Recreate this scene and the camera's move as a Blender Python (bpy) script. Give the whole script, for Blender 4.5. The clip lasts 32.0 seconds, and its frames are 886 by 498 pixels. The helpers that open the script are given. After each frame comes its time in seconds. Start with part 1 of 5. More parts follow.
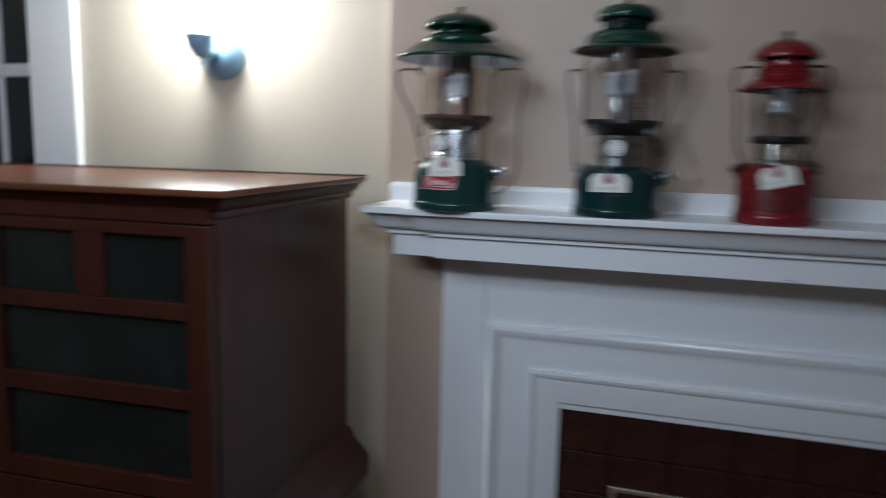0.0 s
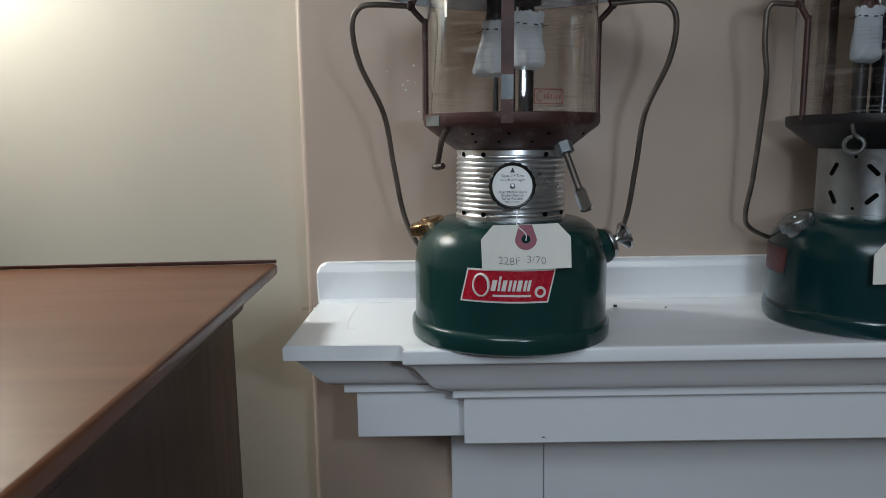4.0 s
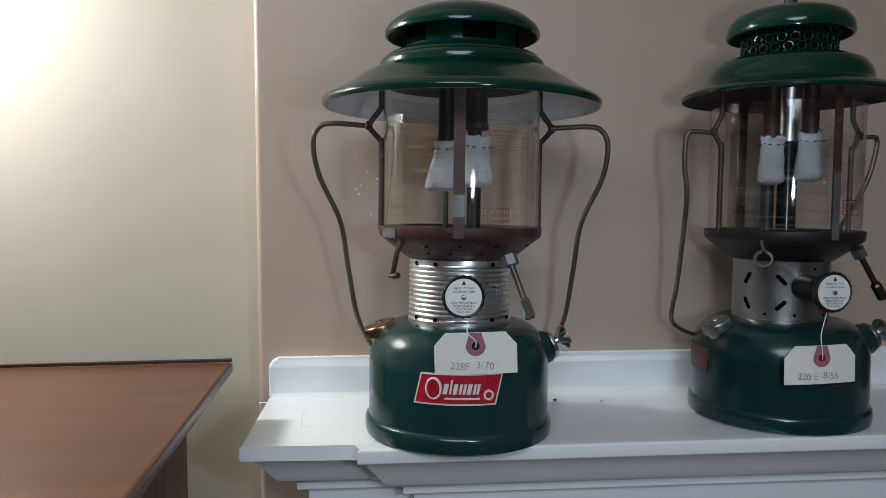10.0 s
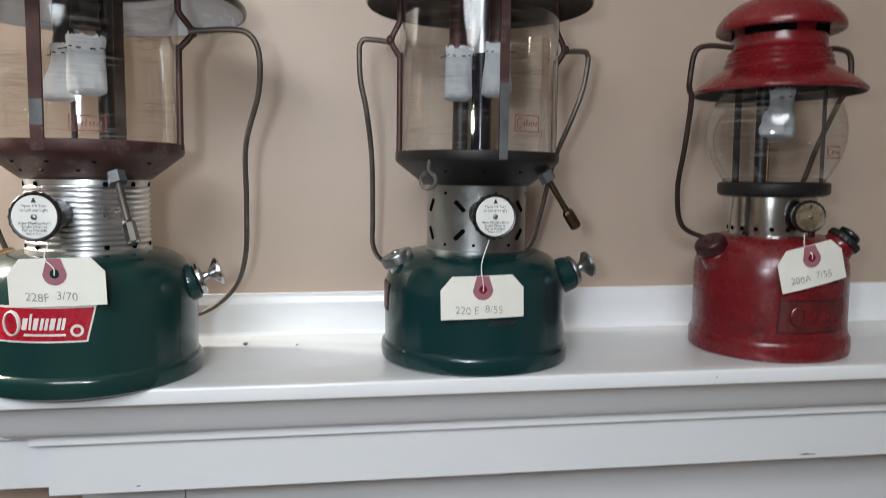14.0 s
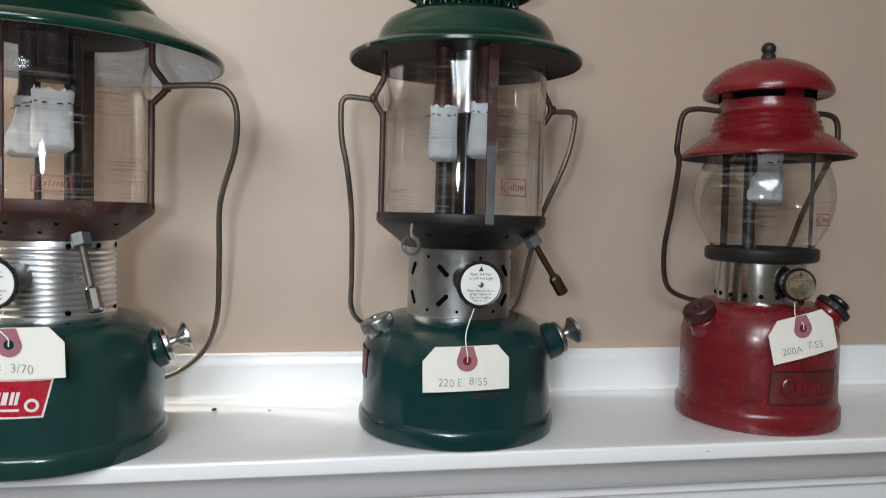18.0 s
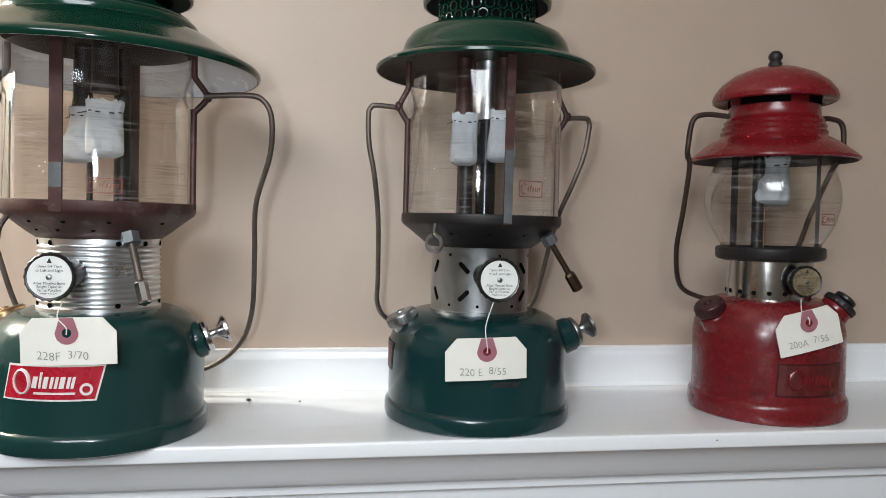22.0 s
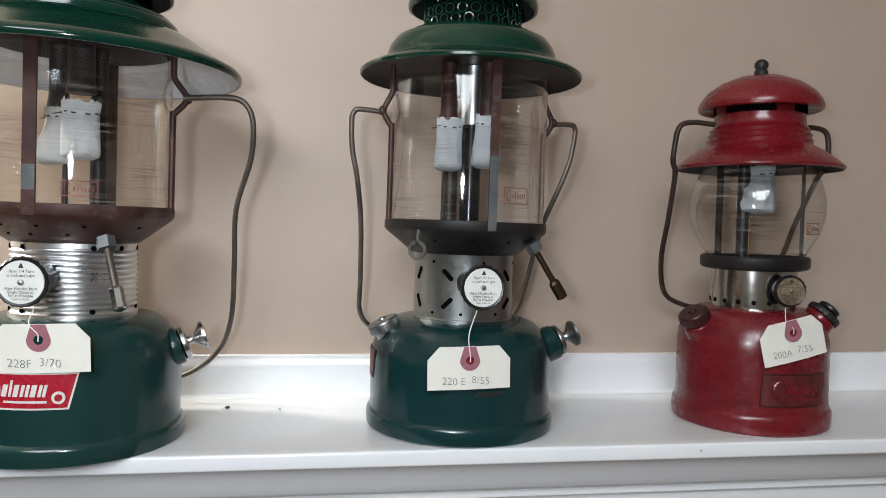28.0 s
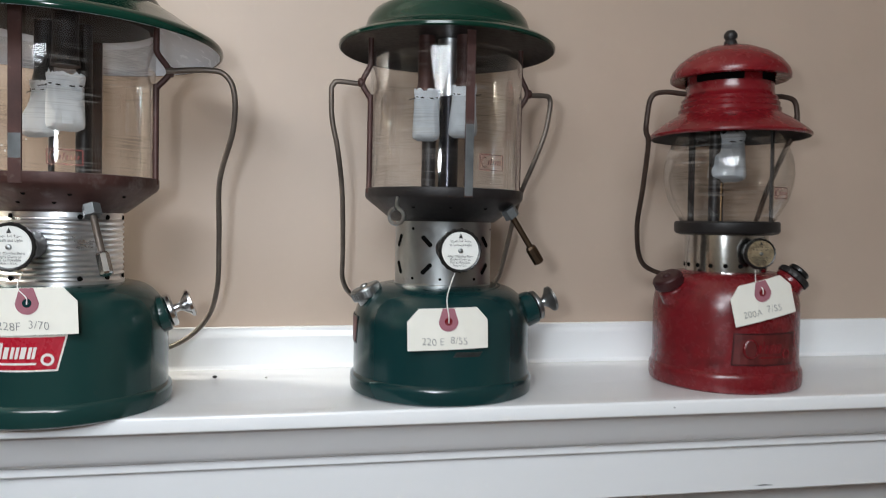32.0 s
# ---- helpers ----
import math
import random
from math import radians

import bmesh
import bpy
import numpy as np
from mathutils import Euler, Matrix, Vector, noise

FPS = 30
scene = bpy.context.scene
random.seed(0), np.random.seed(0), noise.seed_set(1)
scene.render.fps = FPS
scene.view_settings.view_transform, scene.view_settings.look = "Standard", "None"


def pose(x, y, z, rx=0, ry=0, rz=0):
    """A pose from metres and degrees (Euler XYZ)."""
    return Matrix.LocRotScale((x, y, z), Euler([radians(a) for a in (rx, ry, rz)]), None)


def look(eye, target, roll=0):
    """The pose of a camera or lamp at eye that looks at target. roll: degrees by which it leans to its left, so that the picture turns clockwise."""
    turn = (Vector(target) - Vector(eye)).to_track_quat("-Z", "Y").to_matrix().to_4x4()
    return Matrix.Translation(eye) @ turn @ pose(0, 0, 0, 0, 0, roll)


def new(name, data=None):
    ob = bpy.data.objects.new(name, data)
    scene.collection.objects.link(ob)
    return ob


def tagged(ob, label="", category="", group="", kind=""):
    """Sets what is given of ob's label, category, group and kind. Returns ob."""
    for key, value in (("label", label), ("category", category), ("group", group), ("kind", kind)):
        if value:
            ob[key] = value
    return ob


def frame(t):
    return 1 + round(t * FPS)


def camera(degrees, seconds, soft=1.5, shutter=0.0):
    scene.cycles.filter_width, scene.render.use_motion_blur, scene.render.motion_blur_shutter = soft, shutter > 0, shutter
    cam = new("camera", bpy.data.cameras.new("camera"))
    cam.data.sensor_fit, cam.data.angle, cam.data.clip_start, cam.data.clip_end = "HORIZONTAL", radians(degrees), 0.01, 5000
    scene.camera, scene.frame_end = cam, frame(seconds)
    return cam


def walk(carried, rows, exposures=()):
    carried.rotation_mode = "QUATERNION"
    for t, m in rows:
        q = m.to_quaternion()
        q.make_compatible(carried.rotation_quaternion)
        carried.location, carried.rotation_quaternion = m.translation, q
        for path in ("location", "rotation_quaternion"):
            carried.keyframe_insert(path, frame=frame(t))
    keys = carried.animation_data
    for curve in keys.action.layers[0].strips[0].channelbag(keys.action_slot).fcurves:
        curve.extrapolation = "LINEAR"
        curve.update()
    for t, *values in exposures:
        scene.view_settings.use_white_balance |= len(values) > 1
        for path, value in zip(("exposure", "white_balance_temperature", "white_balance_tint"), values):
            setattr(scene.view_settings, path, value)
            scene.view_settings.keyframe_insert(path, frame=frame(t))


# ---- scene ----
SHELF = 1.209            # height of the shelf's top
PATH = [
    (0, 0.1181, -0.0154, 1.3345, 17.65, -8.17, 1.22),
    (0.1, 0.0470, 0.0213, 1.3336, 18.07, -8.43, 2.09),
    (0.2, 0.0022, 0.0640, 1.3289, 18.38, -7.51, 0.90),
    (0.3, -0.0508, 0.1195, 1.3291, 16.41, -6.20, 0.03),
    (0.4, -0.0869, 0.1783, 1.3400, 15.23, -6.98, -0.36),
    (0.6, -0.1489, 0.2737, 1.3679, 12.77, -7.36, -2.13),
    (0.8, -0.1845, 0.3839, 1.3692, 9.97, -9.24, -2.08),
    (1, -0.1966, 0.5126, 1.3627, 10.06, -7.81, -2.97),
    (1.2, -0.2083, 0.6357, 1.3439, 10.56, -5.40, -0.49),
    (1.5, -0.2709, 0.7331, 1.3641, 8.97, -8.94, -0.80),
    (2, -0.3322, 0.7379, 1.3492, 4.01, -10.53, -0.63),
    (2.5, -0.3454, 0.7138, 1.3674, 3.54, -11.34, -1.00),
    (3, -0.3468, 0.7316, 1.3669, 1.22, -8.93, -1.05),
    (3.5, -0.3468, 0.7504, 1.3646, 0.63, -8.42, -1.08),
    (5.5, -0.3644, 0.7570, 1.3941, -0.29, -4.70, -0.43),
    (6, -0.3770, 0.7409, 1.4028, -1.49, -2.34, 0.35),
    (6.5, -0.3790, 0.7305, 1.4110, -1.50, -3.16, 0.26),
    (7, -0.3709, 0.7201, 1.4092, -2.16, -2.76, -0.54),
    (7.5, -0.3662, 0.7195, 1.4034, -3.41, -3.04, -0.26),
    (8, -0.3607, 0.7190, 1.4065, -3.87, -2.47, -0.54),
    (8.5, -0.3586, 0.7198, 1.4060, -4.48, -2.85, -0.89),
    (9, -0.3606, 0.7189, 1.4030, -4.59, -2.98, -0.44),
    (9.5, -0.3645, 0.7194, 1.4028, -4.59, -3.29, -0.21),
    (10, -0.3645, 0.7179, 1.4046, -4.71, -3.34, -0.10),
    (10.5, -0.3687, 0.7198, 1.4010, -3.86, -3.63, 0.35),
    (11, -0.3753, 0.7135, 1.3894, -4.22, -4.54, 0.60),
    (11.3, -0.3884, 0.7173, 1.3748, -10.08, -8.03, -0.30),
    (11.6, -0.3675, 0.7119, 1.3328, -15.25, -9.87, -0.25),
    (11.8, -0.3216, 0.7310, 1.3242, -17.39, -9.53, -2.08),
    (12, -0.2391, 0.7457, 1.3277, -17.17, -10.97, -2.28),
    (12.2, -0.1581, 0.7634, 1.3379, -15.92, -11.72, -0.99),
    (12.5, -0.0542, 0.7718, 1.3269, -9.69, -10.36, 0.15),
    (13, -0.0418, 0.7788, 1.3518, -5.97, -9.47, -1.47),
    (13.5, -0.1053, 0.7661, 1.3611, -6.75, -7.54, -1.25),
    (14, -0.0993, 0.7603, 1.3620, -7.31, -5.62, 0.09),
    (14.5, -0.0998, 0.7487, 1.3887, -7.55, -3.16, 0.73),
    (15, -0.0959, 0.7457, 1.3883, -8.06, -4.36, 0.44),
    (15.5, -0.0881, 0.7546, 1.3878, -7.26, -6.21, 0.54),
    (17.5, -0.0956, 0.7875, 1.3789, -9.05, -4.96, 0.88),
    (18, -0.1032, 0.7861, 1.3847, -9.35, -3.00, 0.98),
    (18.5, -0.1043, 0.7775, 1.3864, -8.96, -2.56, 1.26),
    (19, -0.1015, 0.7671, 1.3891, -8.76, -2.72, 1.19),
    (19.5, -0.0990, 0.7634, 1.3870, -8.46, -2.45, 1.19),
    (20, -0.0975, 0.7592, 1.3880, -8.77, -1.92, 0.57),
    (20.5, -0.0943, 0.7461, 1.3920, -8.79, -1.18, 0.70),
    (21, -0.0979, 0.7401, 1.3867, -8.10, -1.18, 0.99),
    (21.5, -0.0982, 0.7432, 1.3842, -8.09, -1.34, 0.36),
    (22, -0.1084, 0.7508, 1.3770, -7.65, -2.24, 0.83),
    (22.5, -0.1098, 0.7594, 1.3767, -7.62, -2.34, 0.91),
    (23, -0.1085, 0.7633, 1.3749, -7.86, -2.42, 1.06),
    (23.5, -0.1071, 0.7584, 1.3755, -7.92, -2.54, 1.06),
    (24, -0.1098, 0.7592, 1.3706, -8.32, -2.40, 1.91),
    (24.5, -0.1082, 0.7625, 1.3720, -8.57, -2.65, 1.46),
    (25, -0.1098, 0.7650, 1.3776, -8.50, -2.57, 1.17),
    (25.5, -0.1099, 0.7610, 1.3778, -8.04, -2.56, 1.17),
    (27.5, -0.1051, 0.7587, 1.3756, -8.43, -2.80, 1.16),
    (28, -0.1064, 0.7588, 1.3802, -8.84, -2.03, 1.34),
    (28.5, -0.1035, 0.7503, 1.3772, -8.49, -1.69, 1.35),
    (29, -0.1065, 0.7486, 1.3780, -8.81, -1.36, 1.20),
    (29.5, -0.1058, 0.7475, 1.3782, -9.08, -1.72, 1.54),
    (30, -0.1055, 0.7449, 1.3801, -8.51, -1.61, 1.20),
    (30.5, -0.1046, 0.7441, 1.3808, -8.12, -1.01, 0.37),
    (31, -0.1065, 0.7473, 1.3747, -8.93, -1.22, 1.01),
    (31.5, -0.1045, 0.7506, 1.3707, -8.96, -2.22, 0.92),
    (32, -0.0965, 0.7394, 1.3554, -9.31, -2.19, 0.52),
]


def eye_pose(x, y, z, yaw, pitch, roll):
    a, b = radians(yaw), radians(pitch)
    ahead = Vector((-math.sin(a) * math.cos(b), math.cos(a) * math.cos(b), math.sin(b)))
    return look((x, y, z), Vector((x, y, z)) + ahead, roll)


cam = camera(62.0, 32.0, 0.65, 0.65)
walk(cam, [(t, eye_pose(*row)) for t, *row in PATH],
     [(0.0, 0.08, 5500, 8), (1.0, 0.06, 5600, 7), (2.0, -0.05, 5700, 6), (5.5, -0.25, 5700, 5), (7.5, -0.30, 5700, 5), (9.0, -0.10, 5700, 6), (11.0, -0.08, 5700, 6), (12.6, 0.86, 6200, 8), (20.0, 1.10, 6250, 8), (32.0, 1.10, 6200, 8)])

# ---- light ----
world = bpy.data.worlds.new("evening_room")
world.use_nodes = True
world.node_tree.nodes["Background"].inputs[0].default_value = (0.03, 0.04, 0.06, 1)
world.node_tree.nodes["Background"].inputs[1].default_value = 0.3
scene.world = world


def lamp(name, kind, m, energy, colour, **more):
    data = bpy.data.lights.new(name, kind)
    data.energy, data.color = energy, colour
    for key, value in more.items():
        if key == "disk":
            data.shape, data.size = "DISK", value
        elif key == "radius":
            data.shadow_soft_size = value
    ob = new(name, data)
    ob.matrix_world = m
    return ob


LAMP = (-0.930, 1.445, 1.70)      # the wall lamp's bulb
lamp("wall_lamp_bulb", "POINT", Matrix.Translation(LAMP), 14.2, (1.0, 0.94, 0.84), radius=0.05)
# Unseen soft fill, added for the room's overhead light and tilted at the mantel.
lamp("room_fill_light", "AREA", look((-0.60, -0.45, 2.39), (-0.22, 1.45, 1.20)), 22.5, (0.94, 0.97, 1.0), disk=1.15)
# the small torch that lights the shelf from beside the lens
lamp("torch", "POINT", Matrix.Translation((-0.180, 0.725, 1.402)), 2.75, (0.93, 0.97, 1.0), radius=0.028)


# ---- materials ----
def material(name, colour, rough=0.5, metal=0.0, **o):
    """A surface with mottling at two scales, fine relief and, if asked, wear. Sizes in cycles per metre."""
    m = bpy.data.materials.new(name)
    m.use_nodes = True
    n, l = m.node_tree.nodes, m.node_tree.links
    bsdf = n["Principled BSDF"]
    bsdf.inputs["Roughness"].default_value = rough
    bsdf.inputs["Metallic"].default_value = metal
    bsdf.inputs["Coat Weight"].default_value = o.get("coat", 0.0)
    bsdf.inputs["Coat Roughness"].default_value = o.get("coat_rough", 0.05)
    bsdf.inputs["Specular IOR Level"].default_value = o.get("spec", 0.5)
    where = n.new("ShaderNodeTexCoord")
    scale = n.new("ShaderNodeMapping")
    scale.inputs["Scale"].default_value = o.get("stretch", (1, 1, 1))
    l.new(where.outputs["Object"], scale.inputs[0])

    def noisy(size, detail=4.0, rough_=0.55):
        t = n.new("ShaderNodeTexNoise")
        t.inputs["Scale"].default_value, t.inputs["Detail"].default_value, t.inputs["Roughness"].default_value = size, detail, rough_
        l.new(scale.outputs[0], t.inputs["Vector"])
        return t.outputs["Fac"]

    def ramp(fac, lo, hi, a, b):
        r = n.new("ShaderNodeMapRange")
        for i, v in enumerate((lo, hi, a, b)):
            r.inputs[i + 1].default_value = v
        l.new(fac, r.inputs[0])
        return r.outputs[0]

    def mixed(fac, a, b):
        x = n.new("ShaderNodeMix")
        x.data_type = "RGBA"
        l.new(fac, x.inputs[0])
        for socket, v in ((x.inputs[6], a), (x.inputs[7], b)):
            if isinstance(v, tuple):
                socket.default_value = (*v[:3], 1)
            else:
                l.new(v, socket)
        return x.outputs[2]

    vary = o.get("vary", 0.12)
    dark, light = tuple(c * (1 - vary) for c in colour), tuple(min(1, c * (1 + vary)) for c in colour)
    big = noisy(o.get("big", 9.0))
    col = mixed(ramp(big, 0.3, 0.7, 0, 1), dark, light)
    fine = noisy(o.get("fine", 160.0), 6.0, 0.65)
    if o.get("grain"):
        col = mixed(ramp(fine, 0.35, 0.7, 0, 1), col, o["grain"])
    if o.get("wear"):
        size, low, high, tint = o["wear"]
        col = mixed(ramp(noisy(size, 8.0, 0.7), low, high, 0, 1), col, tint)
    l.new(col, bsdf.inputs["Base Color"])
    l.new(ramp(fine, 0.3, 0.7, max(0.0, rough - o.get("rough_vary", 0.06)), min(1.0, rough + o.get("rough_vary", 0.06))), bsdf.inputs["Roughness"])
    bump = n.new("ShaderNodeBump")
    bump.inputs["Strength"].default_value = o.get("bump", 0.15)
    bump.inputs["Distance"].default_value = o.get("depth", 0.001)
    l.new(fine, bump.inputs["Height"])
    l.new(bump.outputs[0], bsdf.inputs["Normal"])
    return m


WALL = material("tan_wall_paint", (0.43, 0.338, 0.272), 0.44, vary=0.03, fine=420, bump=0.14, depth=0.0006)
WALL_PALE = material("cream_wall_paint", (0.53, 0.48, 0.385), 0.50, vary=0.03, fine=420, bump=0.10, depth=0.0006)
CEILING = material("ceiling_paint", (0.52, 0.49, 0.45), 0.8, vary=0.03)
FLOORING = material("floor_board_wood", (0.20, 0.11, 0.06), 0.35, stretch=(1, 8, 1), vary=0.3)
WHITE = material("white_gloss_paint", (0.81, 0.82, 0.835), 0.26, vary=0.015, big=7, fine=26, stretch=(0.8, 1.2, 4), bump=0.006, depth=0.0008, rough_vary=0.0)
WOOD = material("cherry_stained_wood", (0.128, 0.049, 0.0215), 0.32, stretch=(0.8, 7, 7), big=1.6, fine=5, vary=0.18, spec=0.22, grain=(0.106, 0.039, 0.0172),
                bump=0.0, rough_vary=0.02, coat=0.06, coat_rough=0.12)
# Cherry of the sides, front and mouldings, darkened in colour for their shade.
WOOD_SHADED = material("shaded_cherry_side", (0.052, 0.014, 0.0080), 0.34, stretch=(9, 9, 0.9), big=2.0, fine=10, vary=0.28, rough_vary=0.04, spec=0.35, grain=(0.036, 0.0100, 0.0060), bump=0.01)
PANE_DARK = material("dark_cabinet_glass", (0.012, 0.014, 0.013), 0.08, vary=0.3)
NIGHT = material("night_window_glass", (0.010, 0.014, 0.024), 0.06, vary=0.2)
TILE = material("dark_brown_tile", (0.035, 0.013, 0.010), 0.25, vary=0.35, big=14, fine=90)
GROUT = material("dark_grout", (0.03, 0.02, 0.018), 0.9)
BRASS_EDGE = material("pale_metal_trim", (0.75, 0.70, 0.60), 0.3, 0.9)
SOOT = material("sooty_firebox", (0.015, 0.014, 0.013), 0.95, vary=0.4)
ENAMEL = material("green_porcelain_enamel", (0.003, 0.029, 0.018), 0.13, vary=0.12, fine=60, bump=0.006, spec=0.4, coat=0.10, coat_rough=0.04, rough_vary=0.02,
                  wear=(120, 0.84, 0.87, (0.02, 0.02, 0.018)))
ENAMEL_IN = material("white_porcelain_enamel", (0.60, 0.64, 0.70), 0.25, vary=0.06, fine=90)
GREEN = material("green_fount_paint", (0.010, 0.036, 0.033), 0.17, vary=0.10, big=6, fine=90, bump=0.004, spec=0.5, rough_vary=0.03,
                 wear=(55, 0.88, 0.92, (0.03, 0.05, 0.045)))
GREEN_OLD = material("aged_green_fount_paint", (0.006, 0.029, 0.030), 0.19, vary=0.14, big=7, fine=90, bump=0.005, rough_vary=0.04,
                     wear=(48, 0.86, 0.90, (0.028, 0.045, 0.045)))
RED = material("worn_red_fount_paint", (0.150, 0.010, 0.014), 0.26, vary=0.18, big=14, fine=140, bump=0.02, rough_vary=0.08,
               wear=(30, 0.54, 0.72, (0.062, 0.008, 0.009)))
RED_ENAMEL = material("red_porcelain_enamel", (0.150, 0.007, 0.011), 0.25, vary=0.16, big=20, fine=120, bump=0.02, coat=0.10,
                      wear=(44, 0.62, 0.74, (0.045, 0.010, 0.011)))
BLACKENED = material("heat_blackened_steel", (0.022, 0.019, 0.019), 0.48, 0.3, vary=0.4, fine=200, bump=0.2)
RUSTY = material("rust_brown_steel", (0.062, 0.027, 0.023), 0.50, 0.3, vary=0.4, big=30, fine=200, bump=0.25,
                 wear=(45, 0.55, 0.70, (0.14, 0.11, 0.10)))
GREY_STEEL = material("greyed_steel", (0.15, 0.16, 0.165), 0.42, 0.6, vary=0.3, big=40, fine=220, bump=0.15)
WIRE = material("dull_bail_wire", (0.145, 0.12, 0.102), 0.48, 0.7, vary=0.3, big=40, fine=200, bump=0.1)
WIRE_DARK = material("rusted_bail_wire", (0.055, 0.036, 0.028), 0.5, 0.5, vary=0.4, big=40, fine=200, bump=0.2)
CHROME = material("nickel_plate", (0.70, 0.71, 0.72), 0.20, 1.0, vary=0.05, fine=140, bump=0.01, rough_vary=0.03, wear=(70, 0.66, 0.8, (0.35, 0.34, 0.33)))
ALUMINIUM = material("ribbed_aluminium", (0.74, 0.75, 0.77), 0.30, 1.0, vary=0.06, big=20, fine=60, bump=0.0, rough_vary=0.04)
DENTED = material("dented_nickel_plate", (0.50, 0.49, 0.47), 0.17, 1.0, vary=0.12, big=30, fine=14, bump=0.12, depth=0.006, rough_vary=0.05, wear=(60, 0.58, 0.75, (0.16, 0.14, 0.13)))
DULL_NICKEL = material("dull_nickel_plate", (0.33, 0.34, 0.34), 0.36, 1.0, vary=0.12, big=30, fine=160, bump=0.06, wear=(40, 0.6, 0.8, (0.20, 0.19, 0.18)))
BRASS = material("brass", (0.33, 0.215, 0.115), 0.30, 1.0, vary=0.15, big=60, wear=(90, 0.6, 0.8, (0.28, 0.16, 0.06)))
OLD_BRASS = material("browned_brass", (0.13, 0.09, 0.06), 0.42, 1.0, vary=0.25, big=60)
BLACK = material("black_plastic", (0.010, 0.010, 0.010), 0.33, vary=0.1)
PAPER = material("cream_tag_paper", (0.76, 0.74, 0.67), 0.8, vary=0.03, big=40, fine=300, bump=0.06)
PINK = material("faded_red_paper_ring", (0.30, 0.115, 0.145), 0.8, vary=0.1, big=90)
PENCIL = material("pencil_grey", (0.20, 0.20, 0.20), 0.6, vary=0.3, big=120)
DISC_WHITE = material("white_printed_disc", (0.74, 0.74, 0.71), 0.35, vary=0.04, big=90)
DISC_AGED = material("aged_brass_disc", (0.34, 0.27, 0.17), 0.42, 0.5, vary=0.3, big=110, wear=(150, 0.5, 0.7, (0.10, 0.07, 0.04)))
VOID = material("unlit_hole_black", (0.004, 0.004, 0.004), 1.0, spec=0.0)
DECAL_TRACE = material("faded_decal_trace", (0.022, 0.024, 0.024), 0.4, vary=0.5, big=160)
RED_DARK = material("dark_red_cap_paint", (0.034, 0.007, 0.008), 0.35, vary=0.3, big=60)
INK = material("black_ink", (0.02, 0.02, 0.02), 0.5)
BADGE_RED = material("red_decal", (0.38, 0.012, 0.028), 0.28, vary=0.08, big=90)
POLISHED_DARK = material("heat_darkened_tube", (0.030, 0.030, 0.036), 0.22, 0.9, vary=0.3, big=30, fine=40, bump=0.0)
GLASS_RED = material("faded_red_print", (0.26, 0.05, 0.04), 0.5, vary=0.2, big=200)
BADGE_WHITE = material("white_decal", (0.70, 0.68, 0.64), 0.35, vary=0.05, big=120)
BADGE_WORN = material("worn_dark_decal", (0.095, 0.010, 0.010), 0.45, vary=0.3, big=120)
# Wall-lamp nickel; the blue of its backlit look is put into the colour.
BACKLIT_METAL = material("backlit_blue_metal", (0.26, 0.43, 0.60), 0.35, 0.2, vary=0.05)
STRING = material("white_cotton_string", (0.72, 0.71, 0.68), 0.9)


def silk(name, clear, shade):
    m = bpy.data.materials.new(name)
    m.use_nodes = True
    n, l = m.node_tree.nodes, m.node_tree.links
    out = n["Material Output"]
    base = n["Principled BSDF"]
    base.inputs["Base Color"].default_value, base.inputs["Roughness"].default_value = (shade * 0.95, shade, shade * 1.05, 1), 0.8
    thin = n.new("ShaderNodeBsdfTranslucent")
    thin.inputs[0].default_value = (shade * 0.95, shade, shade * 1.05, 1)
    mix = n.new("ShaderNodeMixShader")
    mix.inputs[0].default_value = 0.35
    gauze, sheer = n.new("ShaderNodeBsdfTransparent"), n.new("ShaderNodeMixShader")
    sheer.inputs[0].default_value = clear
    where, weave, bump = n.new("ShaderNodeTexCoord"), n.new("ShaderNodeTexWave"), n.new("ShaderNodeBump")
    weave.inputs["Scale"].default_value, weave.inputs["Distortion"].default_value = 500, 2.0
    bump.inputs["Strength"].default_value, bump.inputs["Distance"].default_value = 0.3, 0.0004
    for a, b in ((where.outputs["Object"], weave.inputs["Vector"]), (weave.outputs["Fac"], bump.inputs["Height"]), (bump.outputs[0], base.inputs["Normal"]),
                 (base.outputs[0], mix.inputs[1]), (thin.outputs[0], mix.inputs[2]), (mix.outputs[0], sheer.inputs[1]), (gauze.outputs[0], sheer.inputs[2]), (sheer.outputs[0], out.inputs["Surface"])):
        l.new(a, b)
    return m


